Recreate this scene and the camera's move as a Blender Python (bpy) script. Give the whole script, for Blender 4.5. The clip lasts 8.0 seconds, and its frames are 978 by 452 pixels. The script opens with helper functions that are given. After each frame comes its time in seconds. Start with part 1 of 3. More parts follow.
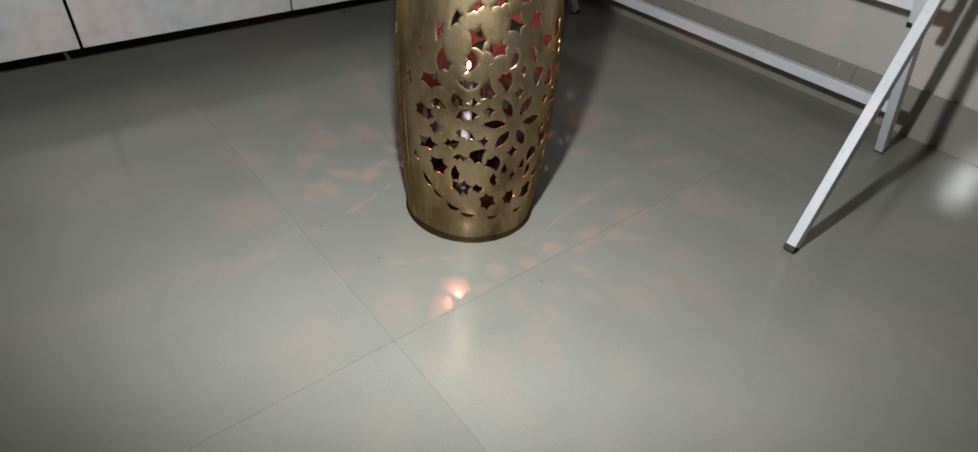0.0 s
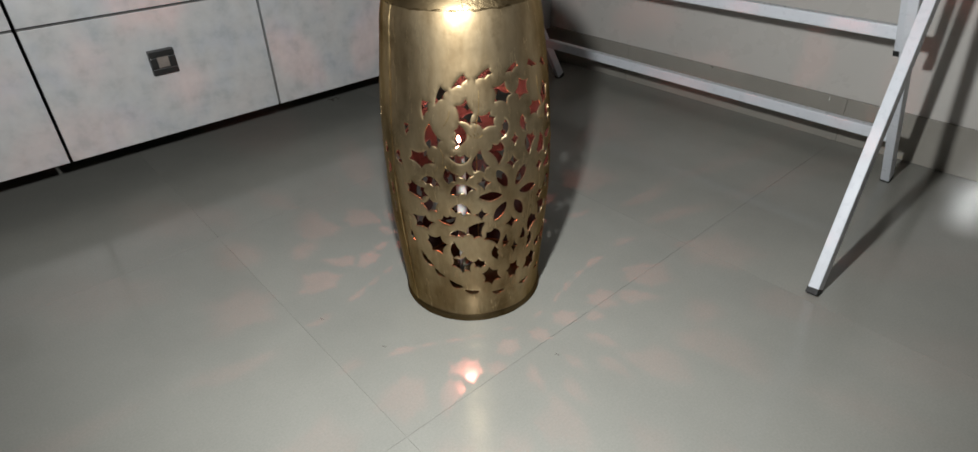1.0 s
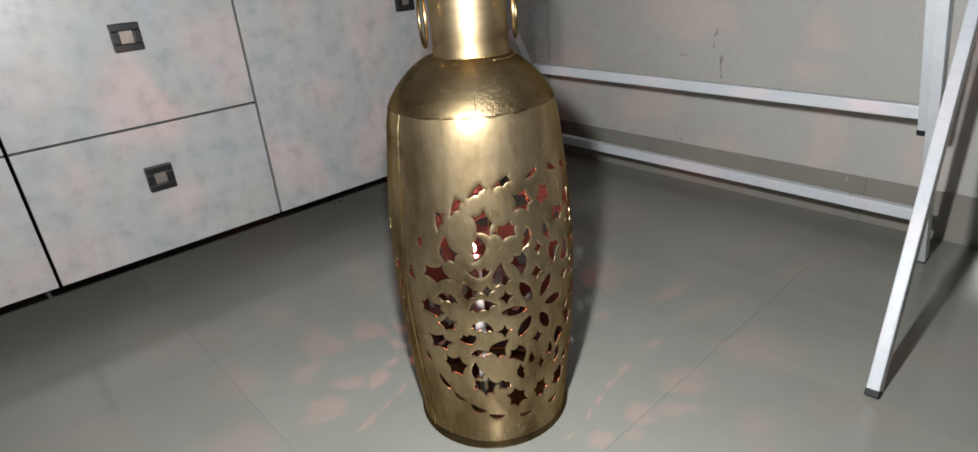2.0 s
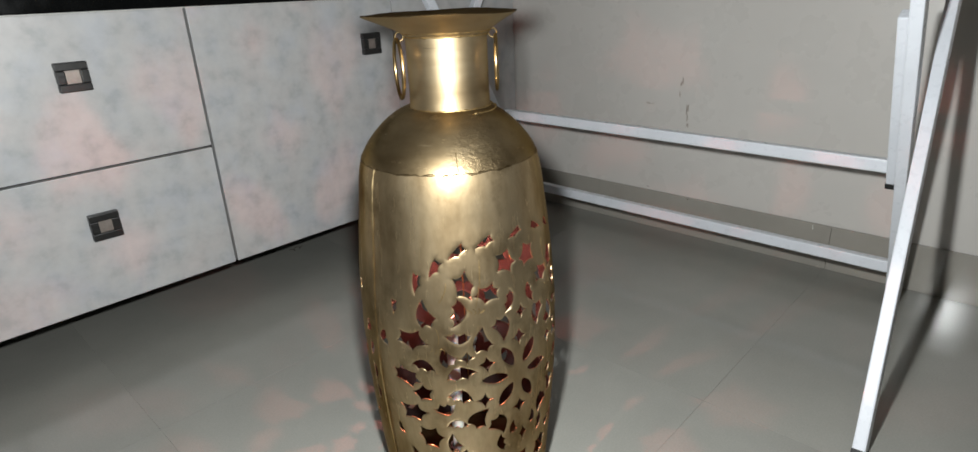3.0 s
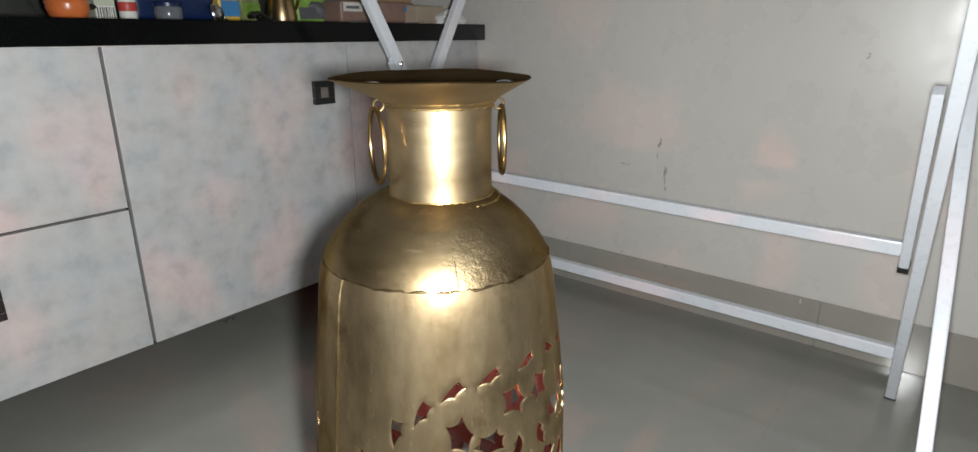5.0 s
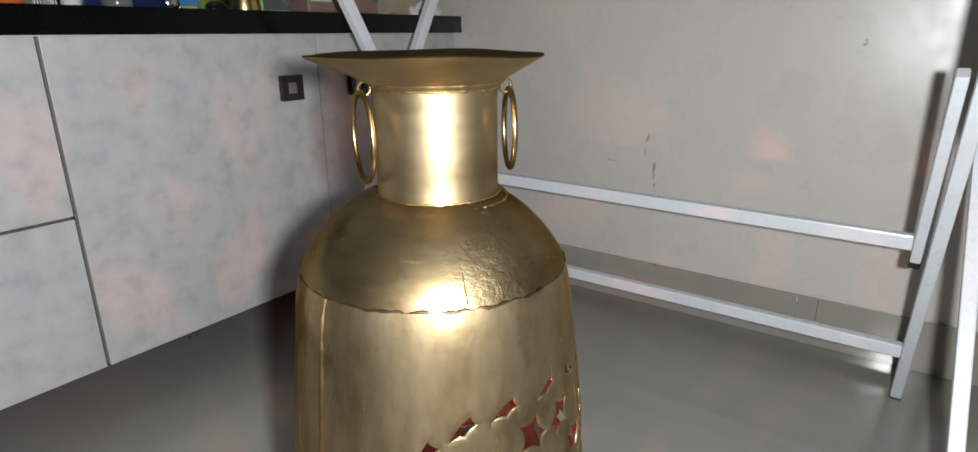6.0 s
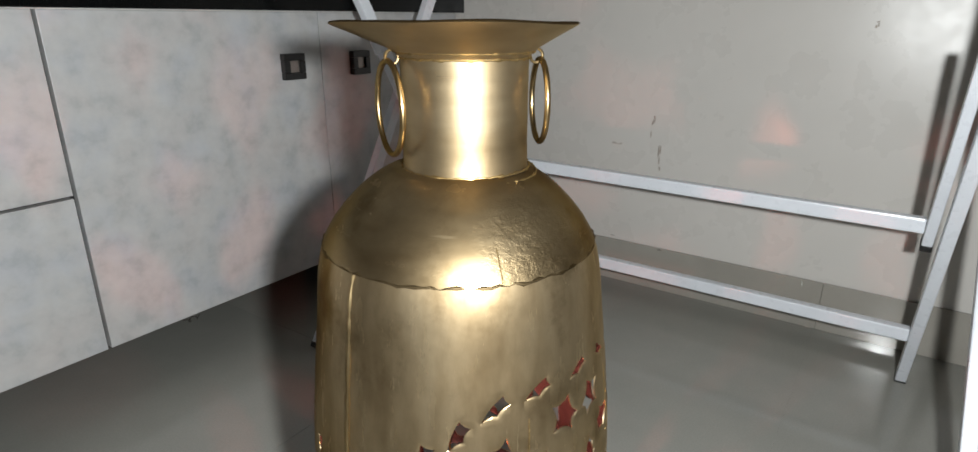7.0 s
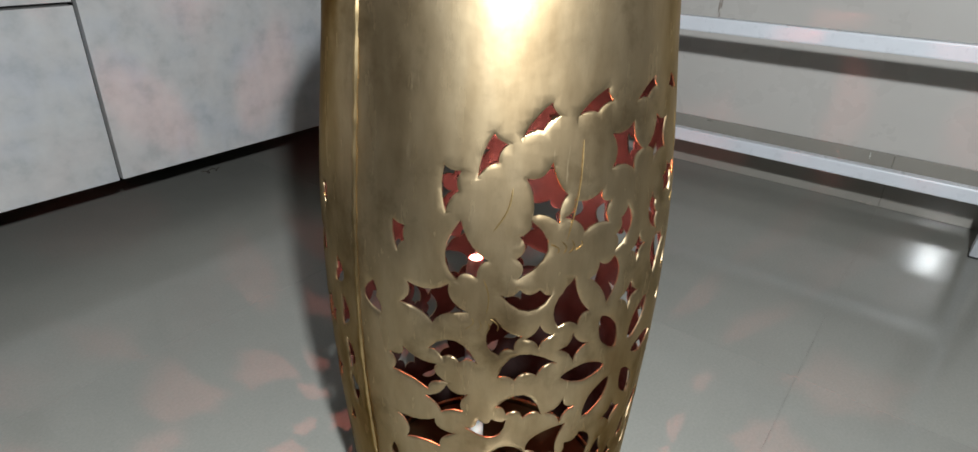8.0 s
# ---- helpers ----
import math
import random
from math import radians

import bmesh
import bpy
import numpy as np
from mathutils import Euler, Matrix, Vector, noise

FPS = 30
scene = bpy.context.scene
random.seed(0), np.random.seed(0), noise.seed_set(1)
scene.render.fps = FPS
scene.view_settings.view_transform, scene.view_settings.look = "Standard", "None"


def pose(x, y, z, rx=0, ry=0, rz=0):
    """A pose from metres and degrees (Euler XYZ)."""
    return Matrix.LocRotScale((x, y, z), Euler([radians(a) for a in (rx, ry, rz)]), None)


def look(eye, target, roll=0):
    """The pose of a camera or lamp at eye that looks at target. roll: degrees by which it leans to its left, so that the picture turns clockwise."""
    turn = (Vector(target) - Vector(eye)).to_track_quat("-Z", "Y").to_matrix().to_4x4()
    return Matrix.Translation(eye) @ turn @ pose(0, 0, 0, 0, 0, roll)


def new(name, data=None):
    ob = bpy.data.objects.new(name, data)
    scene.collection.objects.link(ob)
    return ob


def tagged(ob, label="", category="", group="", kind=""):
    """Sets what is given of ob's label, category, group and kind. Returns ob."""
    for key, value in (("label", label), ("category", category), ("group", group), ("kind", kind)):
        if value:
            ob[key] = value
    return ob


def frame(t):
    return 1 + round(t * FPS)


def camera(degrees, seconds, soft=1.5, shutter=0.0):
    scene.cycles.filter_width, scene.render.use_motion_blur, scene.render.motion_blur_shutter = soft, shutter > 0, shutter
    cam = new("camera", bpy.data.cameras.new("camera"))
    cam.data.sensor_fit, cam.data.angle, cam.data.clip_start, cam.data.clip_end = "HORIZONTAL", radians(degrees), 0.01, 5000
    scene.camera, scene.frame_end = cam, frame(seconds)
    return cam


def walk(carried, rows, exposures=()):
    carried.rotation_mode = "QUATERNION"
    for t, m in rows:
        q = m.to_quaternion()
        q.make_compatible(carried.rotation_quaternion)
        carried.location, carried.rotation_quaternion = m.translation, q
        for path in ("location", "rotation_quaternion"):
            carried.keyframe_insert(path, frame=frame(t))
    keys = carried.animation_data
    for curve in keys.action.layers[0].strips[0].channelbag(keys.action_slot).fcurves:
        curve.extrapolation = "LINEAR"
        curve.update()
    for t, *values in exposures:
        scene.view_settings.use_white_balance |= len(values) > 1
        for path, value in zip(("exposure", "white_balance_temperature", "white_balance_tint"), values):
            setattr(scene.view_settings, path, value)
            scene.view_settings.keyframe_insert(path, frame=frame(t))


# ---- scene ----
cam = camera(78.1, 8.0)
PATH = [
    (0, (-0.693, -0.858, 0.827), (0.340, 0.302, -0.431), 4.8),
    (0.5, (-0.687, -0.847, 0.836), (0.377, 0.360, -0.347), 2.5),
    (1, (-0.659, -0.825, 0.811), (0.442, 0.447, -0.271), -1.6),
    (1.5, (-0.626, -0.775, 0.805), (0.547, 0.564, -0.109), -3.7),
    (2.8, (-0.607, -0.673, 0.820), (0.660, 0.664, 0.048), -3.4),
    (3, (-0.595, -0.660, 0.821), (0.741, 0.636, 0.090), -2.5),
    (3.5, (-0.585, -0.606, 0.843), (0.822, 0.665, 0.208), -0.5),
    (4, (-0.551, -0.554, 0.857), (0.911, 0.672, 0.259), 0.3),
    (5.5, (-0.455, -0.422, 0.824), (1.065, 0.721, 0.202), -0.2),
    (6, (-0.432, -0.377, 0.812), (1.125, 0.719, 0.2), -0.3),
    (6.5, (-0.433, -0.339, 0.808), (1.142, 0.729, 0.189), 0.0),
    (7, (-0.441, -0.341, 0.797), (1.12, 0.725, 0.143), 0.2),
    (7.5, (-0.470, -0.363, 0.757), (1.055, 0.699, 0.019), 0.1),
    (8, (-0.409, -0.310, 0.604), (1.016, 0.771, -0.290), 1.4),
]
walk(cam, [(t, look(eye, target, roll)) for t, eye, target, roll in PATH],
     exposures=((0.0, -0.48, 6600, 10), (0.5, -0.48, 6600, 10), (1.0, -0.42, 6600, 11), (1.5, -0.28, 6600, 11), (2.8, -0.08, 6550, 10), (4.0, 0.04, 6560, 10), (7.5, 0.03, 6520, 10), (8.0, -0.05, 6360, 10)))

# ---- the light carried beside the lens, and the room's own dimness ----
world = bpy.data.worlds.new("world")
scene.world = world
world.use_nodes = True
world.node_tree.nodes["Background"].inputs[0].default_value = (0.5, 0.52, 0.56, 1)
world.node_tree.nodes["Background"].inputs[1].default_value = 0.03

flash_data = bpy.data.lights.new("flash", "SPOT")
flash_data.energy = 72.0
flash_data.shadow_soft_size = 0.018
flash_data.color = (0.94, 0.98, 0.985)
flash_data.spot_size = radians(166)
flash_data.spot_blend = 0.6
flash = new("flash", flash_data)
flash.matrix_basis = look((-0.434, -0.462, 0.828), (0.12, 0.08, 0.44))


# ---- materials ----
def material(name, colour, rough=0.5, metal=0.0, **more):
    m = bpy.data.materials.new(name)
    m.use_nodes = True
    b = m.node_tree.nodes["Principled BSDF"]
    b.inputs["Base Color"].default_value = (*colour, 1)
    b.inputs["Roughness"].default_value = rough
    b.inputs["Metallic"].default_value = metal
    for key, value in more.items():
        b.inputs[key.replace("_", " ")].default_value = value
    return m


def node(m, kind, **inputs):
    n = m.node_tree.nodes.new(kind)
    for key, value in inputs.items():
        n.inputs[key].default_value = value
    return n


def wire(m, a, b):
    m.node_tree.links.new(a, b)


def coords(m, scale=(1, 1, 1)):
    c = node(m, "ShaderNodeTexCoord")
    s = node(m, "ShaderNodeMapping")
    s.inputs["Scale"].default_value = scale
    wire(m, c.outputs["Object"], s.inputs["Vector"])
    return s.outputs["Vector"]


def noise_of(m, scale, detail=4.0, rough=0.55, stretch=(1, 1, 1)):
    n = node(m, "ShaderNodeTexNoise", Scale=scale, Detail=detail, Roughness=rough)
    wire(m, coords(m, stretch), n.inputs["Vector"])
    return n.outputs["Fac"]


def ramp_of(m, fac, stops):
    r = node(m, "ShaderNodeValToRGB")
    while len(r.color_ramp.elements) < len(stops):
        r.color_ramp.elements.new(0.5)
    for e, (at, colour) in zip(r.color_ramp.elements, stops):
        e.position, e.color = at, (*colour, 1)
    wire(m, fac, r.inputs["Fac"])
    return r.outputs["Color"]


def mixed(m, a, b, fac, how="MIX"):
    x = node(m, "ShaderNodeMix")
    x.data_type, x.blend_type = "RGBA", how
    for value, at in ((fac, 0), (a, 6), (b, 7)):
        if isinstance(value, (int, float)):
            x.inputs[at].default_value = value
        elif isinstance(value, tuple):
            x.inputs[at].default_value = (*value, 1)
        else:
            wire(m, value, x.inputs[at])
    return x.outputs[2]


def spread(m, fac, low, high, first=0.3, last=0.7):
    r = node(m, "ShaderNodeMapRange")
    for key, value in (("From Min", first), ("From Max", last), ("To Min", low), ("To Max", high)):
        r.inputs[key].default_value = value
    wire(m, fac, r.inputs["Value"])
    return r.outputs["Result"]


def shader(m):
    return m.node_tree.nodes["Principled BSDF"].inputs


def bump_of(m, height, distance, strength=1.0):
    b = node(m, "ShaderNodeBump", Strength=strength, Distance=distance)
    wire(m, height, b.inputs["Height"])
    wire(m, b.outputs["Normal"], shader(m)["Normal"])


def brass(name, tone, stretch, low, high, tarnish, dents=0.0, brushing=0.6):
    m = material(name, tone, 0.3, 1.0)
    dark = tuple(c * k for c, k in zip(tone, (0.58, 0.55, 0.50)))
    light = tuple(min(1, c * 1.18) for c in tone)
    patches = ramp_of(m, noise_of(m, 14, 6, 0.65), ((0.30, dark), (0.36 + tarnish, tone), (0.72, light)))
    # broad brown tarnish left where the polish has worn
    worn = ramp_of(m, noise_of(m, 11, 4, 0.6, tuple(0.35 if k == min(stretch) else 1.0 for k in stretch)), ((0.36, (0.50, 0.44, 0.36)), (0.50, (0.84, 0.81, 0.76)), (0.60, (1, 1, 1))))
    patches = mixed(m, patches, worn, 0.9, "MULTIPLY")
    grain = noise_of(m, 90, 5, 0.7, stretch)
    # thin bright scratches along the brushing
    scratch = ramp_of(m, noise_of(m, 150, 3, 0.5, tuple(0.07 if k == min(stretch) else 1.0 for k in stretch)), ((0.69, (0, 0, 0)), (0.73, (1, 1, 1))))
    patches = mixed(m, patches, light, mixed(m, (0, 0, 0), scratch, 0.8))
    wire(m, mixed(m, patches, ramp_of(m, grain, ((0.3, (0.74, 0.72, 0.69)), (0.62, (1, 1, 1)))), brushing, "MULTIPLY"), shader(m)["Base Color"])
    relief = mixed(m, noise_of(m, 26, 3), grain, 0.05)
    if dents:
        # hammer marks gathered on one side of the shoulder
        far = node(m, "ShaderNodeVectorMath")
        far.operation = "DISTANCE"
        wire(m, coords(m), far.inputs[0])
        far.inputs[1].default_value = (-0.022, -0.116, 0.616)
        where = ramp_of(m, spread(m, far.outputs["Value"], 1.0, 0.0, 0.012, 0.085), ((0.12, (0, 0, 0)), (0.75, (1, 1, 1))))
        pocks = mixed(m, ramp_of(m, noise_of(m, 85, 4, 0.7, (1, 1, 1.4)), ((0.40, (0, 0, 0)), (0.6, (1, 1, 1)))), where, 1.0, "MULTIPLY")
        relief = mixed(m, relief, pocks, dents)
    bump_of(m, relief, 0.0012 if dents else 0.0009, 0.4)
    # a tighter and a wider sheen, as worn lacquer over brushed metal has
    first = m.node_tree.nodes["Principled BSDF"]
    second = node(m, "ShaderNodeBsdfPrincipled", Metallic=1.0)
    for key in ("Base Color", "Normal"):
        wire(m, first.inputs[key].links[0].from_socket, second.inputs[key])
    wire(m, spread(m, noise_of(m, 60, 4, 0.6, stretch), low * 0.9, low * 1.4), first.inputs["Roughness"])
    second.inputs["Roughness"].default_value = high
    # dark grazing tint stands in for the dark room mirrored at the sides
    for lobe in (first, second):
        lobe.inputs["Specular Tint"].default_value = (0.27, 0.225, 0.16, 1)
    both = node(m, "ShaderNodeMixShader", Fac=0.68)
    wire(m, first.outputs["BSDF"], both.inputs[1])
    wire(m, second.outputs["BSDF"], both.inputs[2])
    wire(m, both.outputs["Shader"], m.node_tree.nodes["Material Output"].inputs["Surface"])
    return m


TONE = (0.47, 0.368, 0.23)
BRASS_BODY = brass("brass_body", TONE, (1, 1, 0.25), 0.21, 0.475, 0.10)
BRASS_SHOULDER = brass("brass_shoulder", (0.32, 0.247, 0.148), (0.6, 0.6, 1.6), 0.205, 0.45, 0.10, 0.7, 0.4)
BRASS_NECK = brass("brass_neck", (0.37, 0.288, 0.178), (0.12, 0.12, 1.5), 0.30, 0.48, 0.0, 0.0, 0.25)
BRASS_WIRE = brass("brass_wire", (0.52, 0.39, 0.21), (1, 1, 1), 0.18, 0.34, 0.05)
BRASS_WELD = brass("brass_weld", (0.44, 0.32, 0.15), (1, 1, 1), 0.25, 0.5, 0.1)
# mouth inside: brass toned down so its shade sits in the colour
BRASS_SHADED = brass("brass_mouth_inside", (0.095, 0.066, 0.034), (0.3, 0.3, 2.0), 0.38, 0.55, 0.12)
BRASS_DARK = brass("brass_dark", (0.15, 0.11, 0.06), (1, 1, 1), 0.35, 0.5, 0.1)


def tile_material():
    m = material("vitrified_tile", (0.36, 0.35, 0.31), 0.22, 0, IOR=1.5)
    cloud = ramp_of(m, noise_of(m, 2.2, 5, 0.6), ((0.3, (0.252, 0.25, 0.226)), (0.7, (0.306, 0.302, 0.272))))
    fine = ramp_of(m, noise_of(m, 260, 3), ((0.3, (0.9, 0.9, 0.9)), (0.7, (1, 1, 1))))
    wire(m, mixed(m, cloud, fine, 1.0, "MULTIPLY"), shader(m)["Base Color"])
    wire(m, spread(m, noise_of(m, 5, 5, 0.65), 0.12, 0.19), shader(m)["Roughness"])
    bump_of(m, noise_of(m, 12, 2), 0.0002, 0.2)
    return m


def wall_material():
    m = material("wall_paint", (0.66, 0.62, 0.56), 0.32, 0, IOR=1.45)
    cloud = ramp_of(m, noise_of(m, 1.7, 6, 0.6), ((0.3, (0.585, 0.558, 0.524)), (0.7, (0.63, 0.604, 0.57))))
    wire(m, cloud, shader(m)["Base Color"])
    wire(m, spread(m, noise_of(m, 9, 4), 0.22, 0.36), shader(m)["Roughness"])
    bump_of(m, noise_of(m, 40, 4, 0.5), 0.0010, 0.16)
    return m


def laminate_material():
    m = material("mottled_laminate", (0.6, 0.6, 0.59), 0.38)
    base = ramp_of(m, noise_of(m, 19, 4, 0.58), ((0.33, (0.395, 0.398, 0.398)), (0.48, (0.468, 0.465, 0.462)), (0.66, (0.512, 0.508, 0.502))))
    blush = ramp_of(m, noise_of(m, 8, 4, 0.55, (1.1, 1.1, 0.9)), ((0.36, (0.955, 0.982, 1.03)), (0.5, (1, 1, 1)), (0.68, (1.02, 0.982, 0.97))))
    wire(m, mixed(m, base, blush, 1.0, "MULTIPLY"), shader(m)["Base Color"])
    wire(m, spread(m, noise_of(m, 60, 3), 0.32, 0.46), shader(m)["Roughness"])
    bump_of(m, noise_of(m, 400, 3), 0.0002, 0.3)
    return m


def granite_material():
    m = material("black_granite", (0.012, 0.013, 0.014), 0.14, Specular_IOR_Level=0.14)
    wire(m, ramp_of(m, noise_of(m, 330, 4, 0.7), ((0.5, (0.003, 0.0033, 0.0033)), (0.72, (0.006, 0.0068, 0.0066)), (0.84, (0.03, 0.031, 0.03)))), shader(m)["Base Color"])
    wire(m, spread(m, noise_of(m, 18, 4), 0.10, 0.24), shader(m)["Roughness"])
    return m


def mottled(name, colour, rough=0.5, depth=0.18, scale=25, metal=0.0, bump=0.0004):
    m = material(name, colour, rough, metal)
    low, high = tuple(c * (1 - depth) for c in colour), tuple(min(1, c * (1 + depth)) for c in colour)
    wire(m, ramp_of(m, noise_of(m, scale, 5, 0.6), ((0.3, low), (0.7, high))), shader(m)["Base Color"])
    wire(m, spread(m, noise_of(m, scale * 3, 4), rough * 0.8, min(1, rough * 1.25)), shader(m)["Roughness"])
    bump_of(m, noise_of(m, scale * 4, 3), bump, 0.4)
    return m


def wax_material():
    m = mottled("candle_wax", (0.80, 0.74, 0.70), 0.45, 0.06, 40)
    shader(m)["Subsurface Weight"].default_value = 0.4
    shader(m)["Subsurface Radius"].default_value = (0.012, 0.006, 0.004)
    return m


def flame_material():
    m = material("flame", (1, 0.6, 0.4), 0.5)
    shader(m)["Emission Color"].default_value = (1.0, 0.25, 0.19, 1)
    shader(m)["Emission Strength"].default_value = 9200.0
    return m


TILE, PAINT, LAMINATE, GRANITE = tile_material(), wall_material(), laminate_material(), granite_material()
GROUT = mottled("grout", (0.21, 0.20, 0.18), 0.7)
SKIRT = mottled("skirting_tile", (0.325, 0.305, 0.27), 0.12, 0.08, 6, 0, 0.0001)
BACKSPLASH = mottled("dark_backsplash", (0.035, 0.037, 0.032), 0.3, 0.3, 8)
CEILING = mottled("ceiling_paint", (0.68, 0.67, 0.64), 0.8, 0.04, 3)
CARCASS = mottled("carcass_board", (0.045, 0.042, 0.04), 0.7)
EDGE = mottled("pale_edge_band", (0.62, 0.61, 0.58), 0.45, 0.08)
BLACK = mottled("black_plastic", (0.012, 0.012, 0.012), 0.35, 0.2, 60)
PEWTER = mottled("knob_insert", (0.30, 0.26, 0.235), 0.38, 0.15, 60, 0.6)
WHITE_METAL = mottled("white_enamel", (0.64, 0.665, 0.71), 0.30, 0.04, 18)
RUBBER = mottled("black_rubber", (0.015, 0.015, 0.015), 0.6, 0.2, 80)
STEEL = mottled("steel", (0.55, 0.55, 0.54), 0.25, 0.1, 40, 1.0)
# vase inside: near-black, the hollow's shade is put into the colour
BRASS_INSIDE = mottled("shaded_inside", (0.013, 0.0075, 0.0065), 0.6, 0.35, 30, 0.4)
WAX, FLAME = wax_material(), flame_material()
WICK = mottled("burnt_wick", (0.02, 0.017, 0.015), 0.9)
STAIN = mottled("wall_stain", (0.34, 0.29, 0.25), 0.6, 0.3, 60)
SPECK = mottled("dirt_speck", (0.05, 0.04, 0.03), 0.9)
ORANGE = mottled("orange_enamel", (0.62, 0.16, 0.045), 0.3, 0.15, 20)
WHITE = mottled("white_card", (0.72, 0.71, 0.67), 0.5, 0.08)
RED = mottled("red_print", (0.50, 0.06, 0.05), 0.45, 0.15)
NAVY = mottled("navy_plastic", (0.006, 0.018, 0.075), 0.35, 0.2)
DARKGLASS = mottled("smoked_plastic", (0.15, 0.16, 0.18), 0.2, 0.15)
YELLOW = mottled("yellow_print", (0.62, 0.40, 0.05), 0.4, 0.15)
BLUE = mottled("blue_print", (0.05, 0.22, 0.48), 0.4, 0.15)
GREEN = mottled("green_bag", (0.20, 0.34, 0.06), 0.42, 0.45, 30)
OLIVE = mottled("olive_bag", (0.26, 0.30, 0.13), 0.45, 0.35, 22)
CARD = mottled("brown_cardboard", (0.33, 0.21, 0.125), 0.75, 0.12, 12)
PAPER = mottled("paper", (0.60, 0.58, 0.54), 0.7, 0.1)
PINK = mottled("pink_cover", (0.25, 0.155, 0.125), 0.5, 0.15)
SLATE = mottled("grey_cover", (0.10, 0.105, 0.11), 0.5, 0.2)
PALECARD = mottled("pale_cardboard", (0.40, 0.32, 0.245), 0.75, 0.12, 12)
SAGE = mottled("pale_green_card", (0.50, 0.54, 0.42), 0.5, 0.12)
CLOTH = mottled("white_cloth", (0.70, 0.69, 0.68), 0.85, 0.1, 40, 0, 0.002)
INK = mottled("dark_ink", (0.03, 0.03, 0.03), 0.6)


# ---- mesh helpers ----
def mesh_of(name, bm, mat, smooth=False):
    me = bpy.data.meshes.new(name)
    bmesh.ops.recalc_face_normals(bm, faces=bm.faces)
    bm.to_mesh(me)
    bm.free()
    me.materials.append(mat)
    if smooth:
        for p in me.polygons:
            p.use_smooth = True
        me.set_sharp_from_angle(angle=radians(38))
    return me


def part(name, bm, mat, parent=None, label="", smooth=False):
    ob = new(name, mesh_of(name, bm, mat, smooth))
    ob.parent = parent
    if label:
        tagged(ob, label)
    return ob


def empty(name, at, label, category, group="", kind="", turn=0.0):
    ob = new(name)
    ob.matrix_basis = pose(*at, 0, 0, turn)
    return tagged(ob, label, category, group, kind)


def box(x0, x1, y0, y1, z0, z1, bevel=0.0, segments=2, bm=None):
    b = bmesh.new()
    bmesh.ops.create_cube(b, size=1)
    for v in b.verts:
        v.co = ((x0 + x1) / 2 + v.co.x * (x1 - x0), (y0 + y1) / 2 + v.co.y * (y1 - y0), (z0 + z1) / 2 + v.co.z * (z1 - z0))
    if bevel:
        bmesh.ops.bevel(b, geom=b.edges[:], offset=bevel, segments=segments, profile=0.6, affect="EDGES")
    return merged(bm, b)


def merged(bm, b):
    if bm is None:
        return b
    me = bpy.data.meshes.new("join")
    b.to_mesh(me)
    b.free()
    bm.from_mesh(me)
    bpy.data.meshes.remove(me)
    return bm


def lathe(profile, steps=48, at=(0, 0), bm=None):
    """A turned form from (radius, height) pairs."""
    b = bmesh.new()
    rings = []
    for r, z in profile:
        if r < 1e-6:
            rings.append([b.verts.new((at[0], at[1], z))])
        else:
            rings.append([b.verts.new((at[0] + r * math.cos(2 * math.pi * k / steps), at[1] + r * math.sin(2 * math.pi * k / steps), z)) for k in range(steps)])
    for a, c in zip(rings, rings[1:]):
        for k in range(steps):
            n = (k + 1) % steps
            if len(a) == 1 and len(c) > 1:
                b.faces.new((a[0], c[k], c[n]))
            elif len(c) == 1 and len(a) > 1:
                b.faces.new((a[k], a[n], c[0]))
            elif len(a) > 1:
                b.faces.new((a[k], a[n], c[n], c[k]))
    return merged(bm, b)


def tube(points, radius, steps=10, closed=False, bm=None):
    """A round wire along points; radius is one number or one for each point."""
    b = bmesh.new()
    pts = [Vector(p) for p in points]
    n = len(pts)
    radii = radius if isinstance(radius, (list, tuple)) else [radius] * n
    rings = []
    side = None
    for i, p in enumerate(pts):
        ahead = pts[(i + 1) % n] if closed or i < n - 1 else p
        back = pts[i - 1] if closed or i else p
        d = (ahead - back).normalized()
        if side is None:
            side = d.orthogonal().normalized()
        side = (side - d * side.dot(d)).normalized()
        other = d.cross(side)
        rings.append([b.verts.new(p + radii[i] * (math.cos(a) * side + math.sin(a) * other)) for a in (2 * math.pi * k / steps for k in range(steps))])
    pairs = list(zip(rings, rings[1:])) + ([(rings[-1], rings[0])] if closed else [])
    for a, c in pairs:
        for k in range(steps):
            b.faces.new((a[k], a[(k + 1) % steps], c[(k + 1) % steps], c[k]))
    if not closed:
        b.faces.new(rings[0])
        b.faces.new(rings[-1])
    return merged(bm, b)


def square_tube(a, c, width, depth, across, bevel=0.003, bm=None):
    """A square profile from a to c; across: the direction of its width."""
    a, c = Vector(a), Vector(c)
    long = (c - a).normalized()
    u = (Vector(across) - long * Vector(across).dot(long)).normalized()
    v = long.cross(u)
    b = box(-width / 2, width / 2, -depth / 2, depth / 2, 0, (c - a).length, bevel)
    m = Matrix((u, v, long)).transposed().to_4x4()
    m.translation = a
    bmesh.ops.transform(b, matrix=m, verts=b.verts)
    return merged(bm, b)


# ---- the room ----
WALL_X, BACK_Y, WEST_X, SOUTH_Y, HIGH = 1.272, 1.58, -4.6, -5.6, 2.9


def structure(name, bm, mat, label, category):
    return tagged(part(name, bm, mat), label, category, kind="structure")


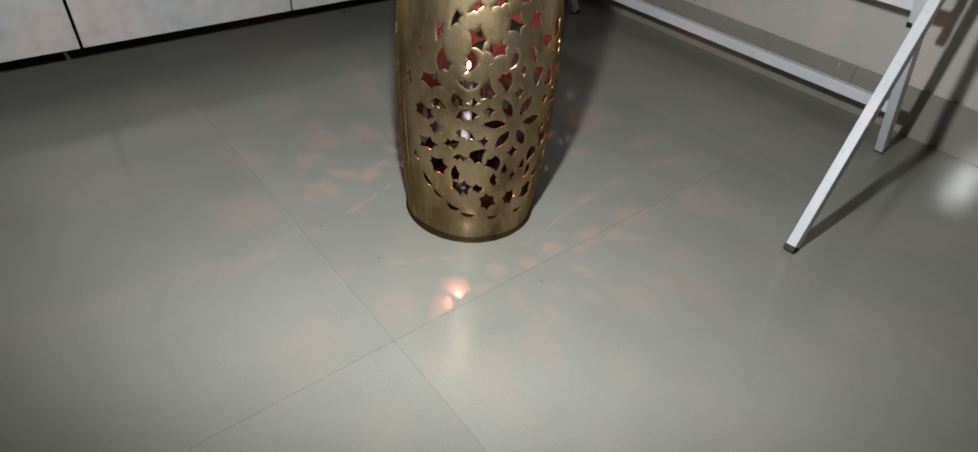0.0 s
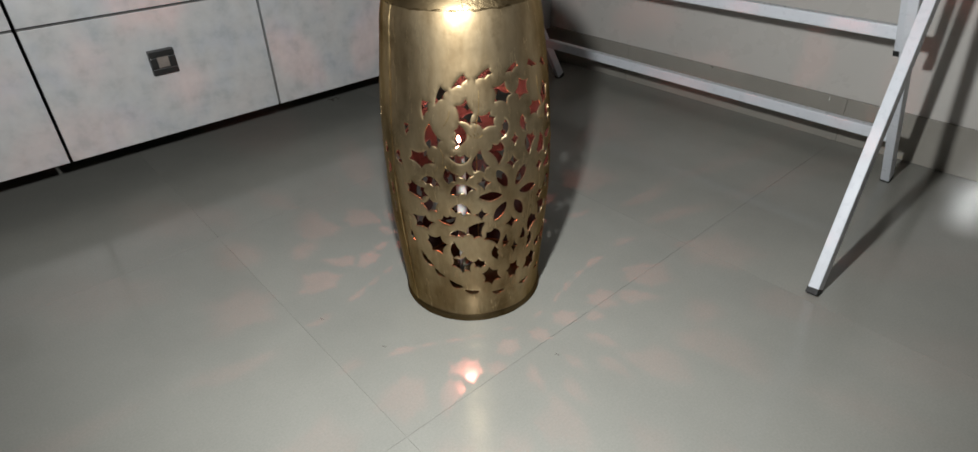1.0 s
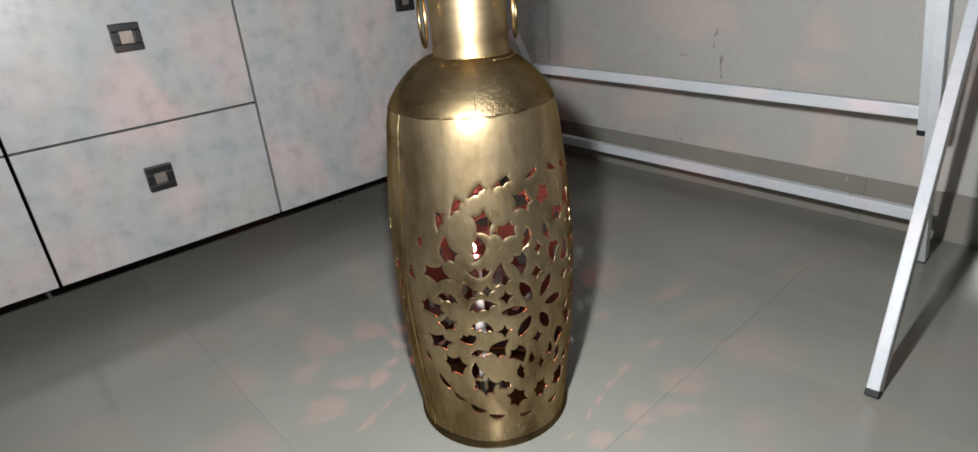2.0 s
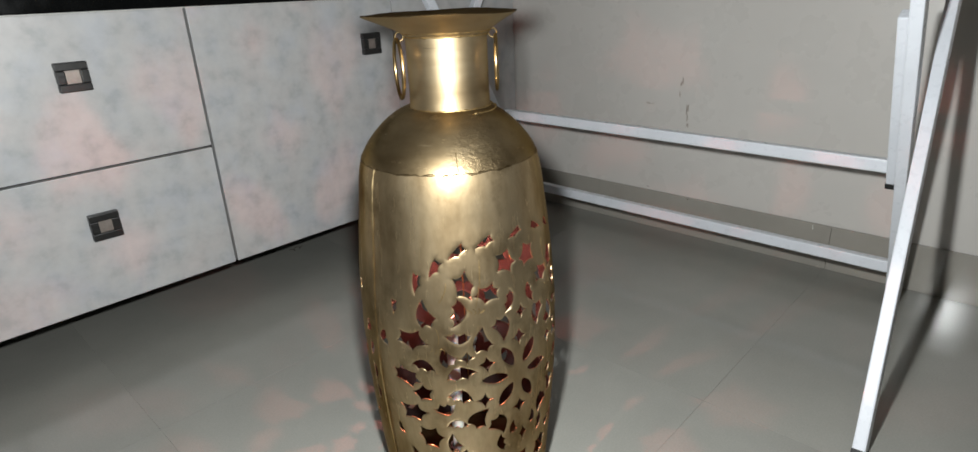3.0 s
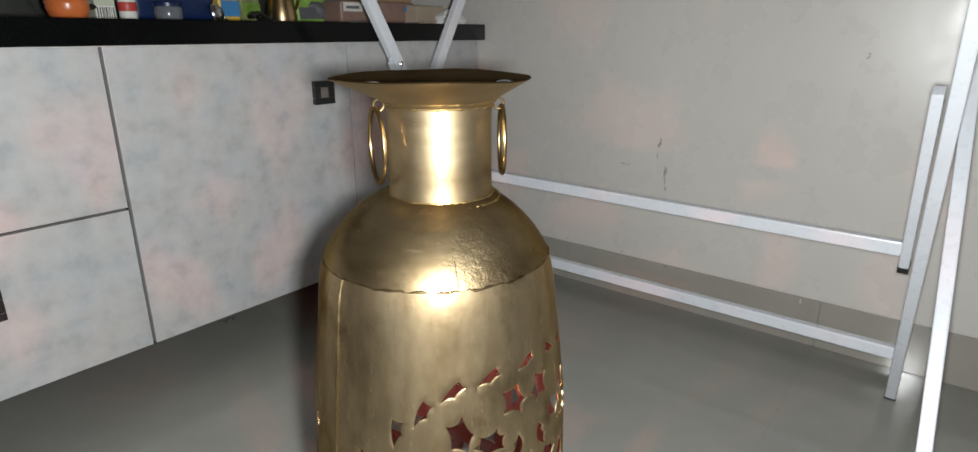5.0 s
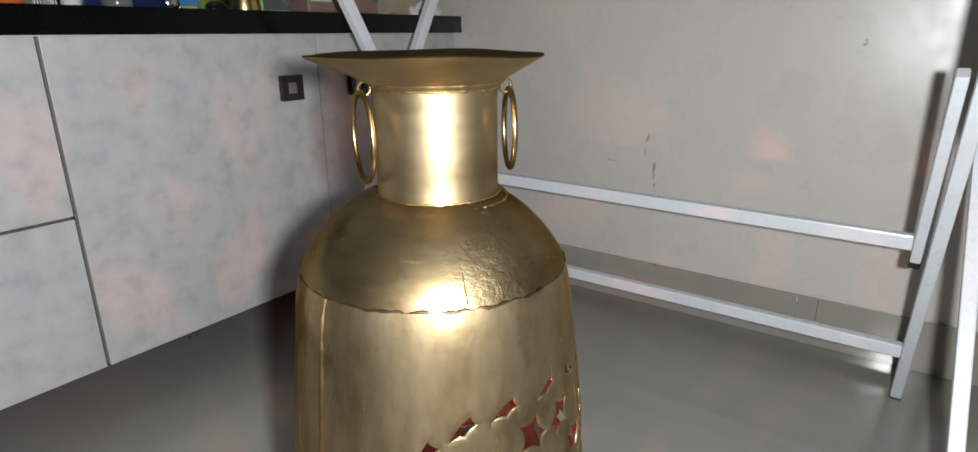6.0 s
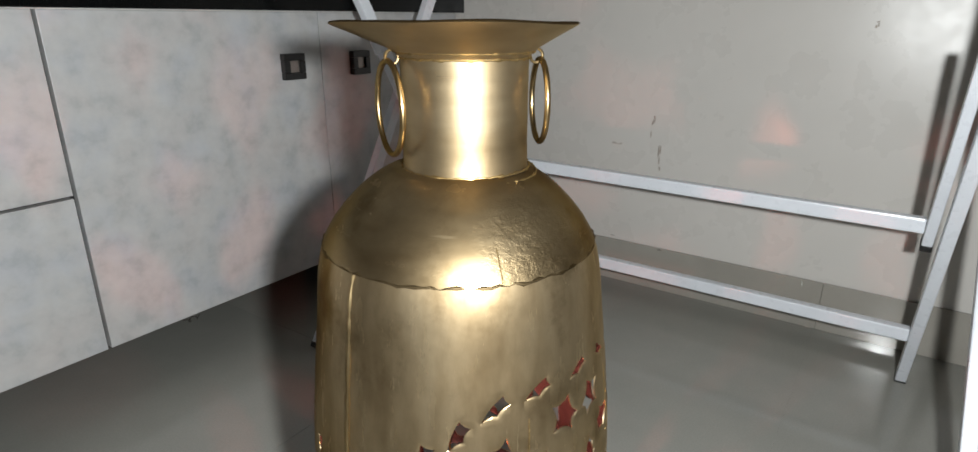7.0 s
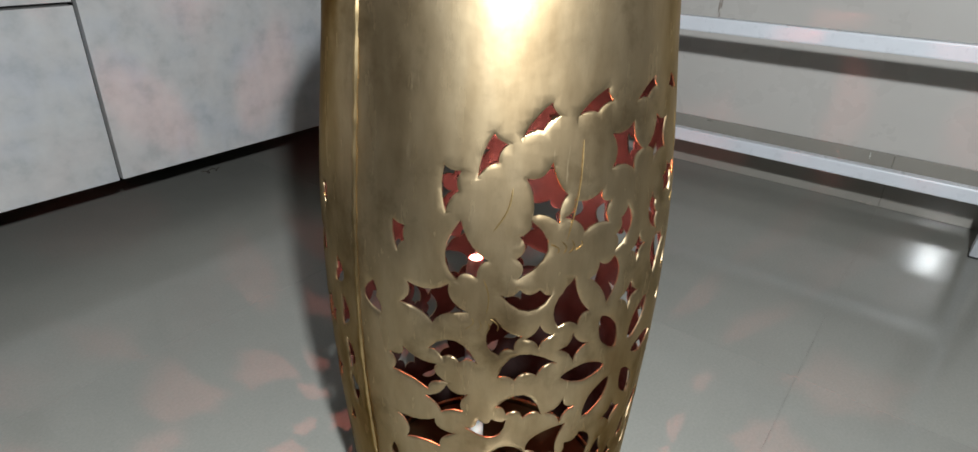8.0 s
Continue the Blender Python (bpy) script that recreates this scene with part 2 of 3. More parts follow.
floor = structure("floor", box(WEST_X - 0.1, WALL_X + 0.1, SOUTH_Y - 0.1, BACK_Y + 0.1, -0.12, -0.0007), GROUT, "grey-beige glossy vitrified tile floor with thin dark joints", "floor")
structure("wall_east", box(WALL_X, WALL_X + 0.12, SOUTH_Y - 0.1, BACK_Y + 0.12, -0.12, HIGH), PAINT, "cream satin-painted wall with faint scuffs and stains", "wall")
structure("wall_north", box(WEST_X - 0.1, WALL_X, BACK_Y, BACK_Y + 0.12, -0.12, HIGH), PAINT, "cream painted wall behind the kitchen counter", "wall")
structure("wall_west", box(WEST_X - 0.12, WEST_X, SOUTH_Y - 0.1, BACK_Y, -0.12, HIGH), PAINT, "plain cream painted wall closing the room", "wall")
structure("wall_south", box(WEST_X, WALL_X, SOUTH_Y - 0.12, SOUTH_Y, -0.12, HIGH), PAINT, "plain cream painted wall closing the room", "wall")
structure("ceiling", box(WEST_X - 0.1, WALL_X + 0.1, SOUTH_Y - 0.1, BACK_Y + 0.1, HIGH, HIGH + 0.1), CEILING, "plain white painted ceiling", "ceiling")

TILE_SIZE, JOINT = 0.8, 0.0007
JOINT_X, JOINT_Y = -0.350, -0.250


# ---- kitchen units ----
FRONT, UNIT_LOW, UNIT_TOP = 0.963, 0.126, 0.8085


def knob(parent, x, z):
    s = 0.032
    k = bmesh.new()
    for x0, x1, z0, z1 in ((-s, s, s * 0.46, s), (-s, s, -s, -s * 0.46), (-s, -s * 0.46, -s * 0.46, s * 0.46), (s * 0.46, s, -s * 0.46, s * 0.46)):
        box(x0, x1, -0.018, 0, z0, z1, 0.0022, 2, k)
    ob = part("knob", k, BLACK, parent, "square black plastic knob frame")
    ob.location = (x, 0, z)
    part("knob_insert", box(-s * 0.47, s * 0.47, -0.011, 0.0, -s * 0.47, s * 0.47, 0.001), PEWTER, ob, "brushed pewter insert")
    return ob


def unit(x0, x1, fronts, label):
    """A base unit whose fronts are (name, x0, x1, z0, z1, knob x, knob z)."""
    u = empty("base_cabinet", ((x0 + x1) / 2, FRONT, UNIT_LOW), label, "cabinet", "base cabinets under the counter")
    mid = (x0 + x1) / 2
    part("body", box(x0 - mid + 0.001, x1 - mid - 0.001, 0.021, 0.56, 0.002, 0.680), CARCASS, u, "dark carcass behind the fronts")
    for name, a, b, c, d, kx, kz in fronts:
        f = part(name, box(a - mid, b - mid, 0, 0.018, c - UNIT_LOW, d - UNIT_LOW, 0.0012), LAMINATE, u)
        if kx is not None:
            knob(f, kx - mid, kz - UNIT_LOW)
    return u


SPLIT = 0.463
for a, b in ((-1.125, -0.546), (-0.540, 0.034)):
    unit(a, b, (("drawer_front", a + 0.001, b - 0.0005, UNIT_LOW, SPLIT - 0.003, -0.256 + (a + 0.540), 0.329),
                ("drawer_front", a + 0.001, b - 0.0005, SPLIT + 0.003, UNIT_TOP, -0.236 + (a + 0.540), 0.677)),
         "drawer unit with mottled grey-white laminate fronts and black knobs")
unit(0.0400, 0.675, (("cabinet_door", 0.0405, 0.6738, UNIT_LOW, UNIT_TOP, 0.577, 0.678),), "base cabinet with one mottled grey-white laminate door")
unit(0.677, 1.268, (("cabinet_door", 0.6765, 1.264, UNIT_LOW, UNIT_TOP, 0.807, 0.676),), "corner base cabinet with mottled grey-white laminate door")
tagged(part("toe_kick", box(-1.1, 1.26, FRONT + 0.40, FRONT + 0.42, 0.0, UNIT_LOW), CARCASS), "dark recessed plinth under the base cabinets", "plinth")
worktop = empty("worktop", (0.066, FRONT, 0.811), "thick black polished granite worktop along the wall", "worktop")
part("slab", box(-1.206, WALL_X - 0.067, -0.010, BACK_Y - FRONT - 0.002, 0.004, 0.053, 0.002), GRANITE, worktop)
part("front_edge", box(-1.206, WALL_X - 0.067, -0.033, -0.0105, 0.0, 0.053, 0.003), GRANITE, worktop, "polished built-up front edge")
part("sealant", box(-1.200, WALL_X - 0.070, -0.0085, -0.0035, -0.0022, 0.0035, 0.001), EDGE, worktop, "thin pale sealant line under the edge")


tagged(part("backsplash", box(-1.14, WALL_X - 0.001, BACK_Y - 0.016, BACK_Y - 0.001, 0.865, 1.45, 0.002), BACKSPLASH), "dark polished stone backsplash behind the worktop", "backsplash", kind="structure")


# ---- white folding rack along the wall ----
def rack():
    r = empty("folding_rack", (0.78, 0.15, 0), "white enamelled metal folding rack with crossed legs beside the wall", "rack")
    base = Vector((0.78, 0.15, 0))

    def leg(foot, lean, side, top):
        a = Vector(foot) - base
        d = Vector((lean, side, 1.0))
        bottom = a + d * 0.008
        ob = part("leg", square_tube(bottom, a + d * top, 0.030, 0.022, (1, 0, 0)), WHITE_METAL, r)
        part("foot_cap", square_tube(a + d * 0.0, a + d * 0.012, 0.0315, 0.0235, (1, 0, 0), 0.002), RUBBER, ob, "black rubber end cap")
        return ob

    for y_in, y_out, side in ((-0.450, -0.532, 0.09), (0.757, 0.780, 0.0)):
        leg((1.109, y_in, 0), -0.572, 0.0, 1.12)
        leg((0.478 if y_in < 0 else 0.428, y_out, 0), 0.572, side, 1.12)
    for y, long in ((-0.424, 0.36), (0.730, 0.18)):
        a, d = Vector((0.925, y, 0.392)) - base, Vector((-0.572, 0, 1))
        ob = part("stay", square_tube(a, a + d * long, 0.028, 0.018, (1, 0, 0)), WHITE_METAL, r, "short white stay along the leg")
        part("end_cap", square_tube(a - d * 0.010, a + d * 0.004, 0.030, 0.020, (1, 0, 0), 0.002), RUBBER, ob, "black rubber end cap")
    for name, x, z, y0, y1 in (("lower_rail", 1.025, 0.154, -0.439, 0.746), ("upper_rail", 0.920, 0.427, -0.415, 0.721)):
        part(name, square_tube(Vector((x, y0, z)) - base, Vector((x, y1, z)) - base, 0.030, 0.024, (0, 0, 1), 0.004), WHITE_METAL, r)
    # hinge plate and bolt where the far leg carries its stay
    plate = box(-0.017, 0.017, -0.002, 0.002, -0.032, 0.030, 0.001)
    bmesh.ops.transform(plate, matrix=Matrix.Translation(Vector((0.657, 0.743, 0.745)) - base) @ Matrix.Rotation(radians(-30), 4, "Y"), verts=plate.verts)
    hinge = part("hinge_plate", plate, WHITE_METAL, r)
    hook = [Vector((0.640 - 0.012 * math.cos(a), 0.736, 0.762 + 0.014 * math.sin(a))) - base for a in (math.pi * (0.1 + 1.1 * k / 9) for k in range(10))]
    part("hook", tube(hook, 0.0042, 8), WHITE_METAL, hinge, "curved white catch", True)
    bolt = lathe(((0, 0), (0.008, 0), (0.008, 0.003), (0.005, 0.006), (0, 0.006)), 12)
    bmesh.ops.transform(bolt, matrix=Matrix.Translation(Vector((0.678, 0.746, 0.757)) - base) @ Matrix.Rotation(radians(90), 4, "X"), verts=bolt.verts)
    part("bolt", bolt, STEEL, r, "steel bolt head", True)
    return r


rack()


# ---- the pierced brass vase ----
VASE_AT = Vector((0.003, -0.003, 0.0))
SEAM_AZ = radians(175.5)
MEDALLION_AZ, MEDALLION_Z, REFERENCE = radians(259.5), 0.292, 0.150
BODY = ((0.1390, 0.0), (0.1405, 0.03), (0.1435, 0.06), (0.1470, 0.10), (0.1510, 0.15), (0.1545, 0.20), (0.1572, 0.25), (0.1584, 0.29), (0.1582, 0.33), (0.1568, 0.37), (0.1545, 0.41), (0.1508, 0.45),
        (0.1465, 0.49), (0.1418, 0.53), (0.1392, 0.555), (0.1360, 0.577), (0.1308, 0.597))
SEAM_Z = 0.597
SHOULDER = ((0.1308, 0.597), (0.1224, 0.6130), (0.1130, 0.6258), (0.1037, 0.6362), (0.0934, 0.6462), (0.0827, 0.6545), (0.0734, 0.6605), (0.0660, 0.6642), (0.0605, 0.6658))


def rounded(points, each=5):
    """The same outline as a smooth curve through its points."""
    ext = [points[0]] + list(points) + [points[-1]]
    out = []
    for a, b, c, d in zip(ext, ext[1:], ext[2:], ext[3:]):
        for k in range(each):
            t = k / each
            out.append(tuple(0.5 * (2 * q + (r - p) * t + (2 * p - 5 * q + 4 * r - w) * t * t + (3 * q - p - 3 * r + w) * t ** 3) for p, q, r, w in zip(a, b, c, d)))
    return out + [points[-1]]


SHOULDER = [(r, z) for r, z in rounded(BODY[:-1] + SHOULDER) if z >= SEAM_Z - 1e-6]
BODY = [(r, z) for r, z in rounded(BODY[:-1] + ((0.1308, 0.597), (0.1224, 0.6130))) if z <= SEAM_Z + 1e-6]


def radius_at(z):
    return float(np.interp(z, [p[1] for p in BODY], [p[0] for p in BODY]))


# holes of one half of a medallion, in mm from its flower: across, up, width, height, turn
AXIS = 8
FANGS = ((-143, 156, 30, 17, 62), (-116, 179, 29, 17, 40), (-83, 201, 28, 15, 18), (-42, 210, 28, 14, 8), (-180, 116, 21, 16, 60))
BOATS = ((-194, -104, 20, 9, -66), (-166, -150, 34, 11, -52), (-142, -177, 31, 12, -42), (-110, -200, 28, 13, -27), (-78, -216, 28, 10, -10), (-24, -225, 24, 9, -2),
         (-203, 58, 24, 15, -75), (-211, 23, 28, 12, -84), (-213, -20, 30, 11, -90), (-212, -58, 30, 11, -96))
STARS = ((-76, 152, 29, 45, 8), (-155, 68, 39, 29, -8), (-168, 5, 38, 27, -15), (-163, -60, 42, 29, 10), (-141, -104, 33, 36, 0), (-94, -147, 37, 38, 20), (-62, -145, 30, 25, -25),
         (-38, -180, 32, 36, 35), (-43, 137, 32, 27, 12), (-142, -21, 32, 25, 25), (-12, 176, 27, 33, 0))
SCALLOPS = ((-86, 112, 38, 20, 82), (-88, 75, 31, 17, 0), (-138, 27, 32, 19, 170), (-86, 15, 38, 23, 195), (-88, -24, 32, 22, 165), (-113, -46, 28, 20, 20), (-96, -76, 28, 16, 182), (-12, 117, 34, 15, 75), (-31, -125, 31, 14, -80))
DROPS = ((-131, 110, 25, 37, 12), (-104, 43, 22, 26, 25), (-54, 65, 25, 35, 0), (-26, 79, 24, 33, 190), (-64, -69, 28, 34, -35), (-36, -88, 28, 32, -150), (-103, -114, 19, 33, 8), (-11, -103, 12, 23, 0))
LOZENGES = ((-78, 42, 26, 24, 0), (-50, 26, 20, 21, 0), (-56, -36, 20, 21, 0))
MIDDLE = ((8, 213, 26, 13, 8), (8, 95, 15, 19, 0), (2, 56, 20, 21, 0), (0, -65, 20, 21, 0), (8, -124, 13, 26, 0), (8, -180, 26, 32, 0))


def curve(corners, pulls, each=5):
    """A closed outline through corners; each side is drawn towards the middle by its pull."""
    out = []
    n = len(corners)
    for k in range(n):
        a, c = Vector(corners[k]), Vector(corners[(k + 1) % n])
        bend = (a + c) * 0.5 * pulls[k % len(pulls)]
        for j in range(each):
            t = j / each
            out.append((1 - t) ** 2 * a + 2 * t * (1 - t) * bend + t * t * c)
    return out


def bent(corners, bends, each=6):
    """A closed outline through corners; each side bows through its own bend."""
    out = []
    for p, q, m in zip(corners, corners[1:] + corners[:1], bends):
        a, c, bend = Vector(p), Vector(q), Vector(m)
        out += [(1 - t) ** 2 * a + 2 * t * (1 - t) * bend + t * t * c for t in (j / each for j in range(each))]
    return out


def hole_shape(kind, rnd):
    """An outline within one unit of the middle."""
    j = lambda k=0.07: rnd.uniform(-k, k)
    if kind == "fang":
        # straight outer edge, a blunt end, and two scallops along the inner edge
        return bent([(-1, -0.6 + j()), (0.82 + j(), 0.95), (1.0, -0.15 + j()), (0.1 + j(), -0.72)], [(-0.2, 0.55), (0.72, 0.42), (0.42, -0.10), (-0.30, -0.28)])
    if kind == "boat":
        return bent([(-1, 0.35 + j()), (0.0, 0.30 + j(0.15)), (1, 0.35 + j())], [(-0.45, 0.62), (0.45, 0.62), (0, -2.2)])
    if kind == "scallop":
        # a broad smooth belly, with lobes pushing in from the other side
        return bent([(-1, 0.35 + j()), (-0.28 + j(), 0.62 + j()), (0.42 + j(), 0.55 + j()), (1, 0.25 + j())], [(-0.55, -0.05), (0.08, -0.02), (0.72, 0.0), (0.15, -1.75)])
    if kind == "petal":
        return [Vector((0.98 * math.cos(a) * abs(math.cos(a)) ** 0.25, math.sin(a) * abs(math.sin(a)) ** 0.35)) for a in (2 * math.pi * k / 20 for k in range(20))]
    if kind == "drop":
        return bent([(0.1 + j(), 1.05), (0.95, -0.35 + j()), (0.28 + j(), -0.85), (-0.62, -0.80 + j())], [(0.20, 0.12), (0.42, -0.36), (-0.18, -0.46), (-1.45, 0.05)])
    if kind == "lozenge":
        corners = [(math.cos(a), math.sin(a)) for a in (math.pi / 2 * k + j(0.12) for k in range(4))]
        return curve(corners, [rnd.uniform(0.22, 0.45) for _ in range(4)], 5)
    n = rnd.choice((5, 6, 6))
    corners = []
    for k in range(n):
        a = 2 * math.pi * (k + rnd.uniform(-0.18, 0.18)) / n
        r = rnd.uniform(0.9, 1.15)
        corners.append(Vector((r * math.cos(a), r * math.sin(a))))
    return bent(corners, [(a + c) * 0.5 * rnd.uniform(0.38, 0.66) for a, c in zip(corners, corners[1:] + corners[:1])], 5)


GROWTH = {"fang": (1.02, 1.2), "boat": (1.15, 1.5), "star": (1.26, 1.26), "scallop": (1.2, 1.6), "drop": (1.26, 1.26), "lozenge": (1.3, 1.3), "petal": (1.0, 1.0)}
BRIDGE = 2.6


def medallion_holes():
    """Outlines of all openings of one medallion; the metal between two of them stays at least BRIDGE mm wide."""
    rnd = random.Random(23)
    made = []

    def cut(kind, x, y, w, h, turn, mirrors):
        base = hole_shape(kind, rnd)
        c, s = math.cos(radians(turn)), math.sin(radians(turn))
        for mirror in mirrors:
            for grow in (1.0, 0.95, 0.9, 0.86, 0.82, 0.78, 0.74, 0.7):
                gw, gh = w * GROWTH[kind][0] * grow / 2, h * GROWTH[kind][1] * grow / 2
                spots = np.array([(AXIS + mirror * (x - AXIS + p.x * gw * c - p.y * gh * s), y + p.x * gw * s + p.y * gh * c) for p in base])
                if all(np.linalg.norm(spots[:, None] - q[None], axis=2).min() > BRIDGE for q in made if np.linalg.norm(q.mean(0) - spots.mean(0)) < 70):
                    break
            made.append(spots)

    for k in range(6):
        a = radians(60 * k - 4)
        cut("petal", -2 + 37 * math.cos(a), -4 + 37 * math.sin(a), 18, 40, 60 * k - 94, (1,))
    for x, y, w, h, turn in MIDDLE:
        cut("lozenge" if w < 24 else "fang" if h < 20 else "star", x, y, w, h, turn, (1,))
    for kind, rows_of in (("fang", FANGS), ("boat", BOATS), ("drop", DROPS), ("scallop", SCALLOPS), ("lozenge", LOZENGES), ("star", STARS)):
        for row in rows_of:
            cut(kind, *row, (1, -1))
    return [[Vector(p) / 1000 for p in q] for q in made]


def inside(px, py, poly):
    hit = np.zeros(len(px), bool)
    n = len(poly)
    for i in range(n):
        x1, y1 = poly[i]
        x2, y2 = poly[(i + 1) % n]
        if y1 != y2:
            cross = ((y1 > py) != (y2 > py)) & (px < (x2 - x1) * (py - y1) / (y2 - y1) + x1)
            hit ^= cross
    return hit


def pierced_body():
    from mathutils.geometry import delaunay_2d_cdt
    full = 2 * math.pi * REFERENCE
    holes = []
    for extra in (0, math.pi):
        start = (MEDALLION_AZ + extra - SEAM_AZ) % (2 * math.pi) * REFERENCE
        for s in medallion_holes():
            xs = [start + p.x for p in s]
            if min(xs) > 0.003 and max(xs) < full - 0.003:
                holes.append(np.array([(start + p.x, MEDALLION_Z + p.y) for p in s]))
    columns, rows = 150, 76
    gu, gv = np.meshgrid(np.linspace(0, full, columns + 1), np.linspace(0, SEAM_Z, rows + 1), indexing="ij")
    pts = np.stack([gu.ravel(), gv.ravel()], 1)
    ring = []
    for h in holes:
        mid = h.mean(0)
        out = h - mid
        ring.append(mid + out * (1 + 0.0016 / np.maximum(np.linalg.norm(out, axis=1, keepdims=True), 1e-4)))
        ring.append(mid + out * (1 + 0.0033 / np.maximum(np.linalg.norm(out, axis=1, keepdims=True), 1e-4)))
    soft = np.concatenate(ring)
    border = (pts[:, 0] < 1e-6) | (pts[:, 0] > full - 1e-6)
    keep = np.ones(len(pts), bool)
    keep_soft = np.ones(len(soft), bool)
    for h in holes:
        lo, hi = h.min(0) - 0.003, h.max(0) + 0.003
        for cloud, flag, guard in ((pts, keep, 0.0025), (soft, keep_soft, 0.0)):
            near = np.nonzero((cloud[:, 0] > lo[0]) & (cloud[:, 0] < hi[0]) & (cloud[:, 1] > lo[1]) & (cloud[:, 1] < hi[1]))[0]
            if len(near):
                c = cloud[near]
                bad = inside(c[:, 0], c[:, 1], h)
                if guard:
                    bad |= np.linalg.norm(c[:, None] - h[None], axis=2).min(1) < guard
                flag[near[bad]] = False
    keep |= border
    points = [Vector(p) for p in np.concatenate([pts[keep], soft[keep_soft]])]
    edges = []
    for h in holes:
        n0 = len(points)
        points += [Vector(p) for p in h]
        edges += [(n0 + i, n0 + (i + 1) % len(h)) for i in range(len(h))]
    verts, _, faces, *_ = delaunay_2d_cdt(points, edges, [], 0, 1e-6)
    flat = np.array([(v.x, v.y) for v in verts])
    tri = np.array([tuple(f) for f in faces])
    centre = flat[tri].mean(1)
    cut = np.zeros(len(tri), bool)
    lip = np.full(len(flat), 1.0)
    for h in holes:
        lo, hi = h.min(0) - 0.004, h.max(0) + 0.004
        near = np.nonzero((centre[:, 0] > lo[0]) & (centre[:, 0] < hi[0]) & (centre[:, 1] > lo[1]) & (centre[:, 1] < hi[1]))[0]
        cut[near] |= inside(centre[near, 0], centre[near, 1], h)
        near = np.nonzero((flat[:, 0] > lo[0]) & (flat[:, 0] < hi[0]) & (flat[:, 1] > lo[1]) & (flat[:, 1] < hi[1]))[0]
        d = np.linalg.norm(flat[near][:, None] - h[None], axis=2).min(1)
        lip[near] = np.minimum(lip[near], d)
    tri = tri[~cut]
    press = 0.0008 * np.clip(1 - lip / 0.0030, 0, 1) ** 1.5
    az = SEAM_AZ + flat[:, 0] / REFERENCE
    r = np.interp(flat[:, 1], [p[1] for p in BODY], [p[0] for p in BODY])
    dents = 0.0006 * np.sin(3 * az + 9 * flat[:, 1]) + 0.0004 * np.sin(7 * az - 23 * flat[:, 1])
    sheets = []
    for inward in (press, press + 0.0012):
        rr = r - inward + dents
        sheets.append(np.stack([rr * np.cos(az), rr * np.sin(az), flat[:, 1]], 1))
    n = len(flat)
    co = np.concatenate(sheets)
    polys = [tuple(t) for t in tri] + [tuple(int(i) + n for i in t[::-1]) for t in tri]
    count = {}
    for t in tri:
        for i in range(3):
            a, b = int(t[i]), int(t[(i + 1) % 3])
            count.setdefault((min(a, b), max(a, b)), []).append((a, b))
    sharp = set()
    for key, uses in count.items():
        if len(uses) == 1:
            a, b = uses[0]
            polys.append((b, a, a + n, b + n))
            sharp.add((min(a, b), max(a, b)))
            sharp.add((min(a, b) + n, max(a, b) + n))
    me = bpy.data.meshes.new("body")
    me.from_pydata(co.tolist(), [], [tuple(int(i) for i in p) for p in polys])
    me.materials.append(BRASS_BODY)
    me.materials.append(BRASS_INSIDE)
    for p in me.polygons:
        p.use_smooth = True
    # inner sheet gets the near-black colour that carries the hollow's shade
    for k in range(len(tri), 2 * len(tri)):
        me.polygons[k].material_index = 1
    me.update()
    me.set_sharp_from_angle(angle=radians(50))
    return me


def around(r, az, z):
    return Vector((r * math.cos(az), r * math.sin(az), z))


def weld_ring(r, z, thick, wobble, seed, start=0.0, end=360.0):
    rnd = random.Random(seed)
    pts, radii = [], []
    count = int(abs(end - start) / 3)
    for k in range(count):
        a = radians(start + (end - start) * k / count)
        pts.append(around(r + rnd.uniform(-0.0003, 0.0004), a, z + rnd.uniform(-wobble, wobble)))
        radii.append(thick * rnd.choice((0.7, 0.8, 0.9, 1.0, 1.5)))
    return tube(pts, radii, 7, closed=abs(end - start) > 359)


